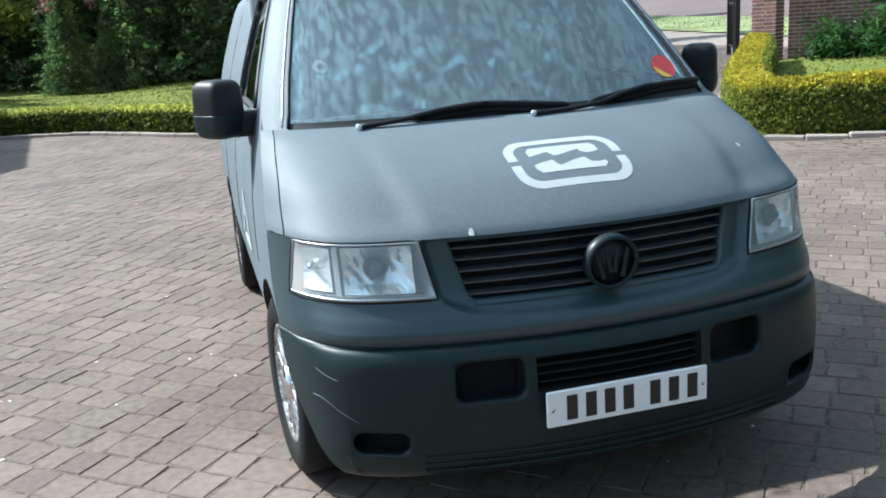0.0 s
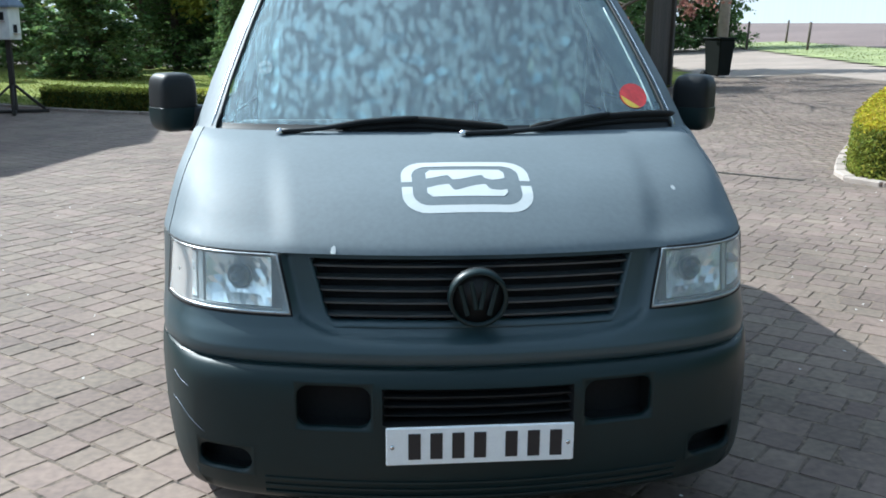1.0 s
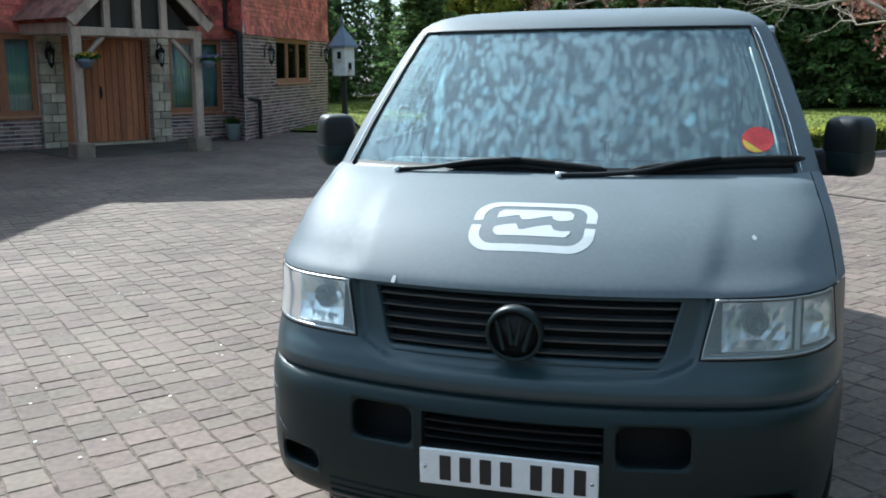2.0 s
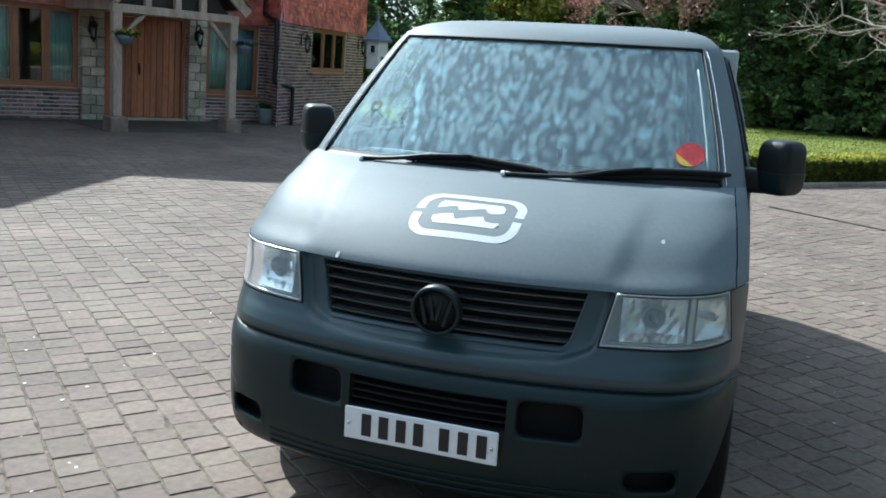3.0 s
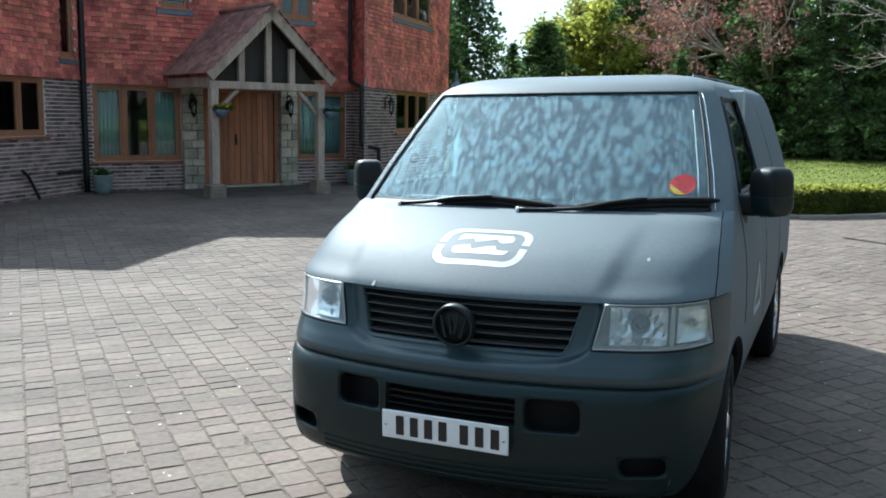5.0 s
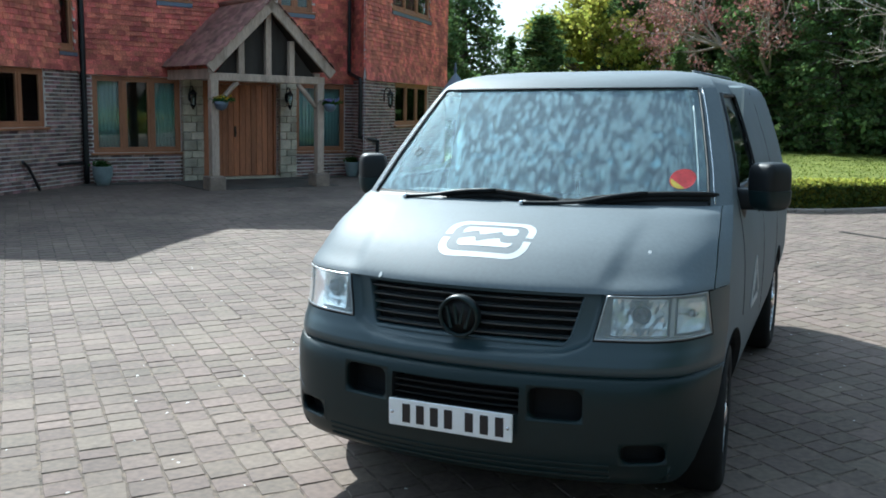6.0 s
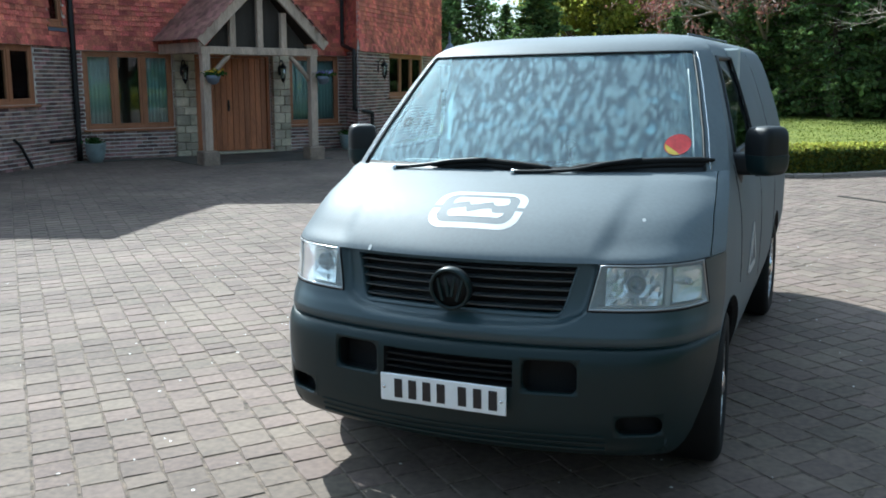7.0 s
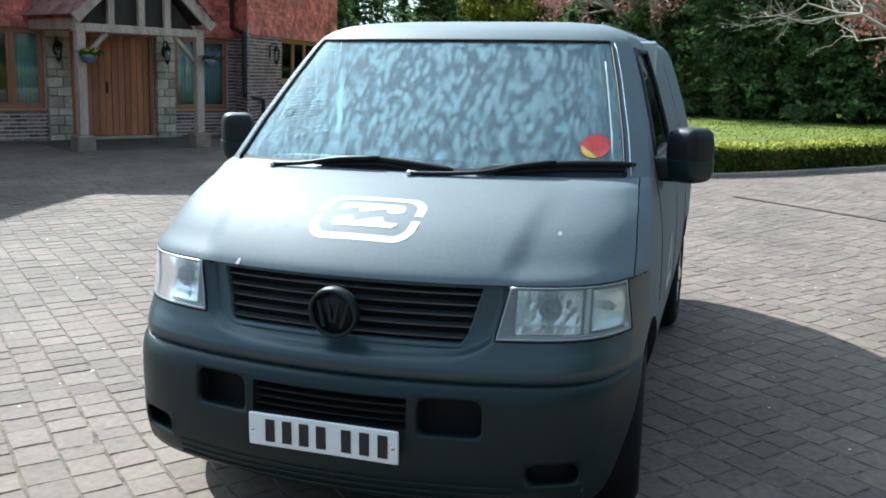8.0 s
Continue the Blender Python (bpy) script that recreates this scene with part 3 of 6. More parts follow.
for k in range(60):
    fs += [(3 * k, 3 * k + 1, 3 * k + 4, 3 * k + 3), (3 * k + 1, 3 * k + 2, 3 * k + 5, 3 * k + 4)]
raw("grille_rim", vs, fs, FASCIA, grille, smooth=True)

# round emblem
bm = bmesh.new()
bmesh.ops.create_cone(bm, cap_ends=True, segments=48, radius1=0.083, radius2=0.083, depth=0.03)
bmesh.ops.bevel(bm, geom=[e for e in bm.edges if abs(e.verts[0].co.z - e.verts[1].co.z) < 1e-5], offset=0.005, segments=2, affect="EDGES")
bmesh.ops.transform(bm, matrix=pose(0, 0.082, 0.861, 90 + 6, 0, 0), verts=bm.verts)
emblem = part("emblem", bm, BLACK, van, "black round badge", True)
bm = bmesh.new()
vs, fs = [], []
N = 48
for k in range(N):
    a = 2 * math.pi * k / N
    for r, d in ((0.084, 0), (0.082, -0.022), (0.074, -0.024), (0.070, -0.012)):
        vs.append((r * math.cos(a), d, r * math.sin(a)))
for k in range(N):
    for q in range(3):
        fs.append((4 * k + q, 4 * k + q + 1, 4 * ((k + 1) % N) + q + 1, 4 * ((k + 1) % N) + q))
ring = raw("rim", vs, fs, BUMPER, emblem, smooth=True)
ring.matrix_local = pose(0, 0.075, 0.861, 6, 0, 0)
for (x0, z0), (x1, z1) in (((-0.052, 0.036), (-0.030, -0.046)), ((-0.022, 0.056), (-0.006, -0.030)), ((0.022, 0.056), (0.006, -0.030)), ((0.052, 0.036), (0.030, -0.046))):
    l = math.hypot(x1 - x0, z1 - z0)
    box("badge_bar", (-0.0065, -0.007, -l / 2 - 0.003), (0.0065, 0.007, l / 2 + 0.003), BUMPER, emblem, bevel=0.002, m=pose((x0 + x1) / 2, 0.064 + 0.1 * (z0 + z1) / 2, 0.861 + (z0 + z1) / 2, 6, math.degrees(math.atan2(x1 - x0, z1 - z0)), 0))

# headlamps
for s in (-1, 1):
    a, b = (lamp_in(1), lamp_out(1))
    lamp = strip("headlamp", steps(0.80, 0.965, n=6), spread(*(lambda q: (q[0], q[1]))([(lambda z, s=s: s * (a(z) + 0.004)), (lambda z, s=s: s * (b(z) - 0.002))]), n=14), LENS, van, "clear headlamp with chrome reflectors", push=0.004)
    lamp.visible_shadow = False
    zq, nq = steps(0.80, 0.965, n=6), 14
    vs, fs = [], []
    for i, z in enumerate(zq):
        for j in range(nq + 1):
            x = s * (a(z) + (b(z) - a(z)) * j / nq)
            rim = min(i, len(zq) - 1 - i, j, nq - j)
            vs.append((x, van_front(x, z) + (0.0 if rim == 0 else 0.045 + 0.02 * min(rim, 2)), z))
    for i in range(len(zq) - 1):
        for j in range(nq):
            fs.append((i * (nq + 1) + j, i * (nq + 1) + j + 1, (i + 1) * (nq + 1) + j + 1, (i + 1) * (nq + 1) + j))
    raw("housing", vs, fs, LAMPCASE, lamp, "silver lamp housing", smooth=True)
    rf = random.Random(17)
    for xa, xb, za, zb, deep, cxr in ((0.572, 0.766, 0.816, 0.952, 0.05, 0.672), (0.797, 0.884, 0.822, 0.948, 0.032, 0.842)):
        # a faceted bowl with a flat rim, sunk behind the lens
        nx, nz = (11, 6) if deep > 0.04 else (5, 6)
        vs, fs = [], []
        for i in range(nz + 1):
            for j in range(nx + 1):
                u, v = j / nx, i / nz
                x, z = xa + (xb - xa) * u, za + (zb - za) * v
                e = (1 - abs(2 * u - 1) ** 2.6) * (1 - abs(2 * v - 1) ** 2.6)
                vs.append((s * x, van_front(x, z) + 0.012 + deep * e + (rf.uniform(-0.0045, 0.0045) if 0 < i < nz and 0 < j < nx else 0), z))
        for i in range(nz):
            for j in range(nx):
                a0 = i * (nx + 1) + j
                fs.append((a0, a0 + 1, a0 + nx + 2, a0 + nx + 1))
        raw("reflector", vs, fs, MIRRORED, lamp, "faceted chrome reflector")
        y = van_front(cxr, 0.888) + 0.012 + deep * 0.62
        big = deep > 0.04
        lathe("bulb_shield", [(0.034, 0.024), (0.036, 0.0), (0.03, -0.004), (0.026, 0.008), (0.017, 0.004), (0.015, -0.022), (0.008, -0.028), (0.001, -0.029)] if big else [(0.014, 0.02), (0.014, 0.0), (0.009, -0.02), (0.001, -0.024)],
              SHIELDGREY if big else BEZEL, lamp, "grey bulb shield" if big else "pale indicator bulb", n=20, m=pose(s * cxr, y, 0.888, -90, 0, s * 20))
    bar("lower_ledge", *sorted((s * 0.545, s * 0.89)), 0.811, 0.012, 0.03, -0.006, BEZEL, lamp, 12)
    strip("divider", steps(0.81, 0.955, n=4), spread(const(s * 0.775), const(s * 0.79), n=2), WHITE, lamp, push=-0.012)
    vs, fs = [], []
    loop = [(a(0.80) + (b(0.80) - a(0.80)) * k / 16, 0.80) for k in range(17)] + [(b(0.80 + 0.165 * k / 8), 0.80 + 0.165 * k / 8) for k in range(1, 9)] + [(b(0.965) + (a(0.965) - b(0.965)) * k / 16, 0.965) for k in range(1, 17)] + [(a(0.965 - 0.165 * k / 8), 0.965 - 0.165 * k / 8) for k in range(1, 8)]
    cx, cz, m = 0.71, 0.88, len(loop)
    for x, z in loop:
        xi, zi = x + (0.005 if x < cx else -0.004) * (abs(x - cx) > 0.1), z + (0.007 if z < cz else -0.004) * (abs(z - cz) > 0.05)
        for q, w, d in ((x, z, -0.002), (x, z, 0.006), (xi, zi, 0.007), (xi, zi, -0.004)):
            vs.append((s * q, van_front(q, w) - d, w))
    for k in range(m):
        for q in range(3):
            fs.append((4 * k + q, 4 * k + q + 1, 4 * ((k + 1) % m) + q + 1, 4 * ((k + 1) % m) + q))
    raw("bezel", vs, fs, BEZEL, lamp, "pale bright lamp surround", smooth=True)

# dark gaps round the lamps and along the bonnet's lip
for s in (-1, 1):
    zr = np.linspace(0.797, 0.966, 7)
    ring_ = [(lamp_out(1)(z), z) for z in zr[::-1]] + [(lamp_out(1)(0.8) + (lamp_in(1)(0.8) - lamp_out(1)(0.8)) * k / 14, 0.796) for k in range(1, 14)] + [(lamp_in(1)(z) - 0.003, z) for z in zr]
    tube("lamp_gap", [(s * x, van_front(x, z) + 0.001, z) for x, z in ring_], 0.0045, VOID, van, n=6)
tube("bonnet_gap", [(x, van_front(x, 0.9665) + 0.002, 0.9665) for x in np.linspace(-0.9, 0.9, 40)], 0.0045, VOID, van, n=6)

# flanks, roof and tail
AXLES, WZ, AR = (0.87, 3.48), 0.335, 0.385


def flank(s):
    zq = [0.20, 0.24, 0.29, 0.34, 0.40, 0.46, 0.52, 0.58, 0.64, 0.70, 0.76, 0.82, 0.89, 0.965, 1.05, 1.14, 1.235, 1.30, 1.36, 1.42, 1.48, 1.54, 1.60, 1.66, 1.72, 1.775, 1.80, 1.82, 1.84, 1.858, 1.868]
    ny = 110
    vs, fs = [], []
    for z in zq:
        y0, y1 = van_front(interp(z, HW), z), interp(z, REAR)
        for j in range(ny + 1):
            y = y0 + (y1 - y0) * j / ny
            zz = z
            for ay in AXLES:
                dy, dz = y - ay, z - WZ
                r = math.hypot(dy, dz)
                if 0.8 * AR < r < AR * 1.0 or AR <= r < AR + 0.03:
                    y, zz = ay + dy * AR / r, max(0.2, WZ + dz * AR / r)
            vs.append((s * van_side(y, zz), y, zz))
    for i in range(len(zq) - 1):
        for j in range(ny):
            q = (i * (ny + 1) + j, i * (ny + 1) + j + 1, (i + 1) * (ny + 1) + j + 1, (i + 1) * (ny + 1) + j)
            c = [sum(vs[k][d] for k in q) / 4 for d in range(3)]
            if any(math.hypot(c[1] - ay, c[2] - WZ) < AR * 0.985 for ay in AXLES):
                continue
            if c[2] < 0.25 and c[1] < AXLES[0]:
                continue
            wl = interp(c[2], [(1.30, 1.27), (1.72, 1.60)])
            if 1.30 < c[2] < 1.72 and wl < c[1] < 2.12:
                continue
            fs.append(q)
    return raw("side_panel", vs, fs, PAINT, van, smooth=True)


for s in (-1, 1):
    flank(s)
    # door glass
    vs, fs = [], []
    for i in range(9):
        z = 1.285 + 0.45 * i / 8
        ya = interp(z, [(1.30, 1.25), (1.72, 1.585)])
        for j in range(9):
            y = ya + (2.14 - ya) * j / 8
            vs.append((s * (van_side(y, z) - 0.006), y, z))
    for i in range(8):
        for j in range(8):
            fs.append((i * 9 + j, i * 9 + j + 1, i * 9 + j + 10, i * 9 + j + 9))
    g = raw("door_glass", vs, fs, DARKPANE, van, "dark tinted cab door window", smooth=True)
    g.visible_shadow = False
    fr = [(1.26, 1.29), (1.59, 1.725), (2.125, 1.725), (2.125, 1.29), (1.26, 1.29)]
    pts = [Vector((s * (van_side(y + (q - y) * k / 6, z + (w - z) * k / 6) + 0.001), y + (q - y) * k / 6, z + (w - z) * k / 6)) for (y, z), (q, w) in zip(fr, fr[1:]) for k in range(6)]
    tube("window_seal", pts + [pts[0]], 0.012, BLACK, van, n=6)
    for y in (1.18, 2.16, 3.16):
        tube("shut_line", [Vector((s * (van_side(y, z) - 0.0015), y, z)) for z in np.linspace(0.72 if y < 2 else 0.36, 1.25 if y < 2 else 1.76, 14)], 0.004, VOID, van, n=5)
    # blanked rear side windows, pressed into the panel
    for ya, yb in ((2.24, 3.08), (3.24, 4.02)):
        vs, fs = [], []
        for i in range(7):
            z = 1.31 + 0.40 * i / 6
            for j in range(9):
                y = ya + (yb - ya) * j / 8
                rim = i in (0, 6) or j in (0, 8)
                vs.append((s * (van_side(y, z) + (0.0 if rim else 0.006)), y, z))
        for i in range(6):
            for j in range(8):
                fs.append((i * 9 + j, i * 9 + j + 1, i * 9 + j + 10, i * 9 + j + 9))
        raw("blanked_window", vs, fs, PAINT, van, smooth=True)
    tube("side_rail", [Vector((s * (van_side(y, 1.2) + 0.0), y, 1.2)) for y in np.linspace(2.25, 4.2, 12)], 0.008, VOID, van, n=5)
    box("door_handle", (s * 0.925 - 0.012, 1.92, 1.12), (s * 0.925 + 0.02, 2.08, 1.16), BLACK, van, bevel=0.008)
    lathe("side_repeater", [(0.001, -0.008), (0.02, -0.006), (0.024, 0.0), (0.012, 0.008)], AMBER, van, "orange side indicator", n=16, m=pose(s * 0.936, 1.12, 0.86, 0, s * 90, 0) @ Matrix.Diagonal((1.3, 0.8, 1, 1)))
    # white side graphic: a rounded peak of strokes
    bm = bmesh.new()
    for (y0, z0), (y1, z1), w in (((1.50, 0.69), (1.70, 0.91), 0.03), ((1.70, 0.91), (1.86, 0.71), 0.03), ((1.58, 0.69), (1.86, 0.69), 0.03), ((1.63, 0.75), (1.72, 0.84), 0.02)):
        l = math.hypot(y1 - y0, z1 - z0)
        m = Matrix.Translation((s * (van_side((y0 + y1) / 2, (z0 + z1) / 2) + 0.002), (y0 + y1) / 2, (z0 + z1) / 2)) @ Matrix.Rotation(math.atan2(z1 - z0, y1 - y0), 4, "X")
        bm_box(bm, (-0.0015, -l / 2, -w / 2), (0.0015, l / 2, w / 2), 0, m)
    part("side_graphic", bm, WHITE, van, "white vinyl emblem")

# roof cap and tail
zt, yr = 1.868, [van_front(0.0, 1.868) + (3.6 - van_front(0.0, 1.868)) * k / 10 for k in range(11)]
vs, fs = [], []
for k, y in enumerate(yr):
    for j in range(9):
        x = -0.30 + 0.60 * j / 8
        vs.append((x, max(y, van_front(x, zt)) if k == 0 else y, zt + 0.010 * (1 - (x / 0.30) ** 2) * math.sin(math.pi * k / 10) ** 0.5))
for k in range(10):
    for j in range(8):
        fs.append((k * 9 + j, k * 9 + j + 1, k * 9 + j + 10, k * 9 + j + 9))
raw("roof", vs, fs, PAINT, van, "pale grey roof", smooth=True)
zq = [z for z, _ in REAR]
zq = sorted(set(zq + [0.6, 0.95, 1.25, 1.55]))
vs, fs = [], []
for z in zq:
    w, y = van_side(interp(z, REAR), z), interp(z, REAR)
    for j in range(13):
        t = -1 + 2 * j / 12
        vs.append((w * t, y + 0.05 * (1 - t * t), z))
for i in range(len(zq) - 1):
    for j in range(12):
        fs.append((i * 13 + j, i * 13 + j + 1, (i + 1) * 13 + j + 1, (i + 1) * 13 + j))
raw("tailgate", vs, fs, PAINT, van, smooth=True)
for x in (-0.55, 0.55):
    tube("roof_rail", [(x, 1.95, 1.835), (x, 2.0, 1.855), (x, 3.6, 1.862), (x, 3.66, 1.84)], 0.006, PAINT, van)
# floor hung low and black to keep sky light off the ground beneath
box("floor_pan_light_block", (-0.70, 0.40, 0.165), (0.70, 4.2, 0.30), VOID, van, bevel=0.02)

# windscreen, seal, shade and dash
ws = strip("windscreen", steps(1.246, 1.756, n=24), spread(edge(-0.902), edge(0.902), n=32), SCREEN, van, "tinted windscreen", push=-0.006)
ws.visible_shadow = False
pts = [(-0.903, z) for z in np.linspace(1.248, 1.755, 14)] + [(-0.903 + 1.806 * k / 20, 1.755) for k in range(1, 20)] + [(0.903, z) for z in np.linspace(1.755, 1.248, 14)]
tube("windscreen_seal", [Vector((s * interp(z, HW), van_front(s * interp(z, HW), z) - 0.003, z)) for s, z in pts], 0.006, BLACK, van, n=6)
for s in (-1, 1):
    tube("pillar_trim", [Vector((s * 0.925 * interp(z, HW), van_front(0.925 * interp(z, HW), z) - 0.003, z)) for z in np.linspace(1.25, 1.75, 14)], 0.003, CHROME, van, n=6)
strip("scuttle_panel", steps(1.236, 1.262, n=3), spread(edge(-0.9), edge(0.9), n=24), BLACK, van, push=-0.004)
vs, fs = [], []
NX, NZ = 220, 90
for i in range(NZ + 1):
    z = 1.02 + 0.74 * i / NZ
    for j in range(NX + 1):
        x = -0.74 + 1.40 * j / NX
        drape = 0.010 * smoothstep(1.55, 1.2, z) * math.sin(x * 58 + 3 * noise.noise(Vector((x * 5, 0.2, z * 0.8))))
        dent = 0.016 * noise.noise(Vector((x * 13, 1.0, z * 13))) + 0.007 * noise.noise(Vector((x * 27, 4.0, z * 22)))
        vs.append((x * interp(z, [(1.2, 1.0), (1.76, 0.88)]), 1.62 + drape + dent, z))
for i in range(NZ):
    for j in range(NX):
        fs.append((i * (NX + 1) + j, i * (NX + 1) + j + 1, (i + 1) * (NX + 1) + j + 1, (i + 1) * (NX + 1) + j))
# added pale strip: the bright gap seen through the glass beside the foil
tube("bright_glass_gap", [(0.855 * interp(z, HW), van_front(0.855 * interp(z, HW), z) + 0.012, z) for z in np.linspace(1.29, 1.67, 12)], 0.004, PALECAB, van, n=6)
raw("foil_screen", vs, fs, FOIL, van, "crumpled silver thermal screen across the cab", smooth=True)
box("dashboard", (-0.80, 0.93, 1.10), (0.80, 1.35, 1.235), DASH, van, bevel=0.03)
lathe("dash_ornament", [(0.004, 0.0), (0.03, 0.004), (0.026, 0.02), (0.012, 0.034), (0.002, 0.036)], WHITE, van, "small white ornament on the dashboard", n=10, m=pose(0.136, 1.232, 1.31))
box("ornament_stand", (0.126, 1.222, 1.22), (0.146, 1.242, 1.312), DASH, van)
box("bulkhead", (-0.80, 2.15, 0.4), (0.80, 2.18, 1.78), PALECAB, van, bevel=0.01)
vs = [(0.684 + 0.055 * math.cos(a), van_front(0.684 + 0.055 * math.cos(a), 1.351 + 0.042 * math.sin(a)) + 0.003, 1.351 + 0.042 * math.sin(a)) for a in np.linspace(0, 2 * math.pi, 25)[:-1]]
ring_v = [(-0.655 + r * math.cos(a), van_front(-0.655 + r * math.cos(a), 1.443 + 0.8 * r * math.sin(a)) + 0.002, 1.443 + 0.8 * r * math.sin(a)) for a in np.linspace(0, 2 * math.pi, 25)[:-1] for r in (0.028, 0.012)]
raw("permit_holder", ring_v, [(2 * k, (2 * k + 2) % 48, (2 * k + 3) % 48, 2 * k + 1) for k in range(24)], LENS, van, "clear round permit holder on the glass")
st = raw("round_sticker", vs, [tuple(range(24))], REDSTICK, van, "round red and yellow windscreen sticker")
vs = [(0.684 + 0.05 * math.cos(a), van_front(0.684 + 0.05 * math.cos(a), 1.351 + 0.04 * math.sin(a)) + 0.0015, 1.351 + 0.04 * math.sin(a)) for a in np.linspace(math.pi * 0.98, math.pi * 1.6, 14)]
raw("lower_band", vs, [tuple(range(14))], YELSTICK, st)

# wipers
for blade, arm in (([(-0.40, 1.256), (-0.29, 1.272), (-0.16, 1.282), (-0.04, 1.276), (0.10, 1.264), (0.185, 1.254)], [(-0.585, 1.243), (-0.44, 1.256), (-0.29, 1.279), (-0.12, 1.29)]),
                   ([(0.265, 1.256), (0.41, 1.274), (0.55, 1.286), (0.70, 1.291), (0.84, 1.288)], [(0.026, 1.243), (0.16, 1.246), (0.30, 1.256), (0.42, 1.28), (0.56, 1.298)])):
    w = thing("wiper", "", "")
    w.parent = van
    on = lambda p, d: [(q.x, van_front(q.x, q.y) - d, q.y) for q in smooth_line([(x, z, 0) for x, z in p], 4)]
    b_, a_ = on(blade, 0.016), on(arm, 0.04)
    tube("blade", b_, [0.008] + [0.014] * (len(b_) - 2) + [0.006], RUBBER, w, n=6)
    lo_ = [(x, y - 0.004, z - 0.020) for x, y, z in b_[2:-1]]
    tube("spine", lo_, [0.012] * len(lo_), RUBBER, w, n=6)
    tube("arm", a_, [0.012] + [0.009] * (len(a_) - 2) + [0.006], BLACK, w, n=6)
    lathe("pivot_cap", [(0.001, -0.012), (0.012, -0.010), (0.013, 0.004), (0.006, 0.012)], CHROME, w, n=14, m=pose(*a_[0]))

# scuffs on the bumper's corner
for line in ([(-0.885, 0.512), (-0.86, 0.508), (-0.82, 0.478), (-0.775, 0.452)], [(-0.872, 0.60), (-0.85, 0.586), (-0.82, 0.576)]):
    pts = [(q.x, van_front(q.x, q.y) - 0.001, q.y) for q in smooth_line([(x, z, 0) for x, z in line], 5)]
    tube("scratch", pts, 0.0008, LEAD, van, n=4)

# mirrors
def blob(bm, c, half, power=3.2, nu=28, nv=14, zlo=-1.0, zhi=1.0, yaw=0.0):
    """A rounded box (superellipsoid) cut between two heights, given as shares of its half height."""
    sp = lambda w: math.copysign(abs(w) ** (2 / power), w)
    m = pose(*c, 0, 0, yaw)
    rings = []
    for i in range(nv + 1):
        h = zlo + (zhi - zlo) * (0.5 - 0.5 * math.cos(math.pi * i / nv))
        k = max(0.0, 1 - abs(h) ** power) ** (1 / power)
        rings.append([bm.verts.new(m @ Vector((half[0] * max(k, 0.02) * sp(math.cos(2 * math.pi * j / nu)), half[1] * max(k, 0.02) * sp(math.sin(2 * math.pi * j / nu)), half[2] * h))) for j in range(nu)])
    for a, b in zip(rings, rings[1:]):
        for j in range(nu):
            bm.faces.new((a[j], a[(j + 1) % nu], b[(j + 1) % nu], b[j]))
    bm.faces.new(rings[0][::-1])
    bm.faces.new(rings[-1])


for s in (-1, 1):
    bm = bmesh.new()
    blob(bm, (s * 1.025, 1.27, 1.307), (0.074, 0.080, 0.110), 4.6, zlo=-0.16, zhi=1.0, yaw=-s * 36)
    mir = part("door_mirror", bm, BLACK, van, "black plastic door mirror", True)
    bm = bmesh.new()
    blob(bm, (s * 1.025, 1.27, 1.307), (0.077, 0.083, 0.111), 4.6, zlo=-1.0, zhi=-0.17, yaw=-s * 36)
    part("lower_shell", bm, BUMPER, mir, "grey lower mirror shell", True)
    bm = bmesh.new()
    blob(bm, (s * 0.925, 1.275, 1.246), (0.095, 0.046, 0.05), 4.0)
    part("mirror_arm", bm, BLACK, mir, smooth=True)
    bm = bmesh.new()
    blob(bm, (s * 0.885, 1.29, 1.215), (0.035, 0.075, 0.09), 3.0, yaw=-s * 12)
    part("mirror_base", bm, BLACK, mir, smooth=True)
    box("mirror_glass", (-0.055, 0.078, -0.085), (0.055, 0.086, 0.085), CHROME, mir, bevel=0.003, m=pose(s * 1.025, 1.27, 1.307, 0, 0, -s * 20))

# wheels
def wheel(y, s, turn=0.0):
    m = pose(s * 0.82, y, WZ, 0, 0, turn) @ pose(0, 0, 0, 0, s * 90, 0)
    ty = lathe("wheel", [(0.20, -0.10), (0.29, -0.112), (0.318, -0.10), (0.335, -0.08), (0.336, 0.0), (0.335, 0.08), (0.318, 0.10), (0.29, 0.112), (0.225, 0.104), (0.212, 0.09), (0.20, -0.09)], RUBBER, van, "black tyre on a worn bright alloy rim", n=56, m=m)
    lathe("rim", [(0.215, -0.08), (0.222, 0.098), (0.208, 0.1), (0.20, 0.06), (0.19, 0.045), (0.03, 0.045)], FLAKED, ty, n=48, m=m)
    bm = bmesh.new()
    for k in range(14):
        a = 2 * math.pi * k / 14
        bm_box(bm, (0.04, -0.014 if k % 2 else -0.02, -0.012), (0.212, 0.014 if k % 2 else 0.02, 0.014), 0.006, m @ pose(0, 0, 0.078, 0, 0, math.degrees(a)))
    part("spokes", bm, FLAKED, ty, "flaking bright spokes")
    lathe("hub_cap", [(0.07, 0.05), (0.066, 0.1), (0.03, 0.112), (0.004, 0.113)], CHROME, ty, n=24, m=m)


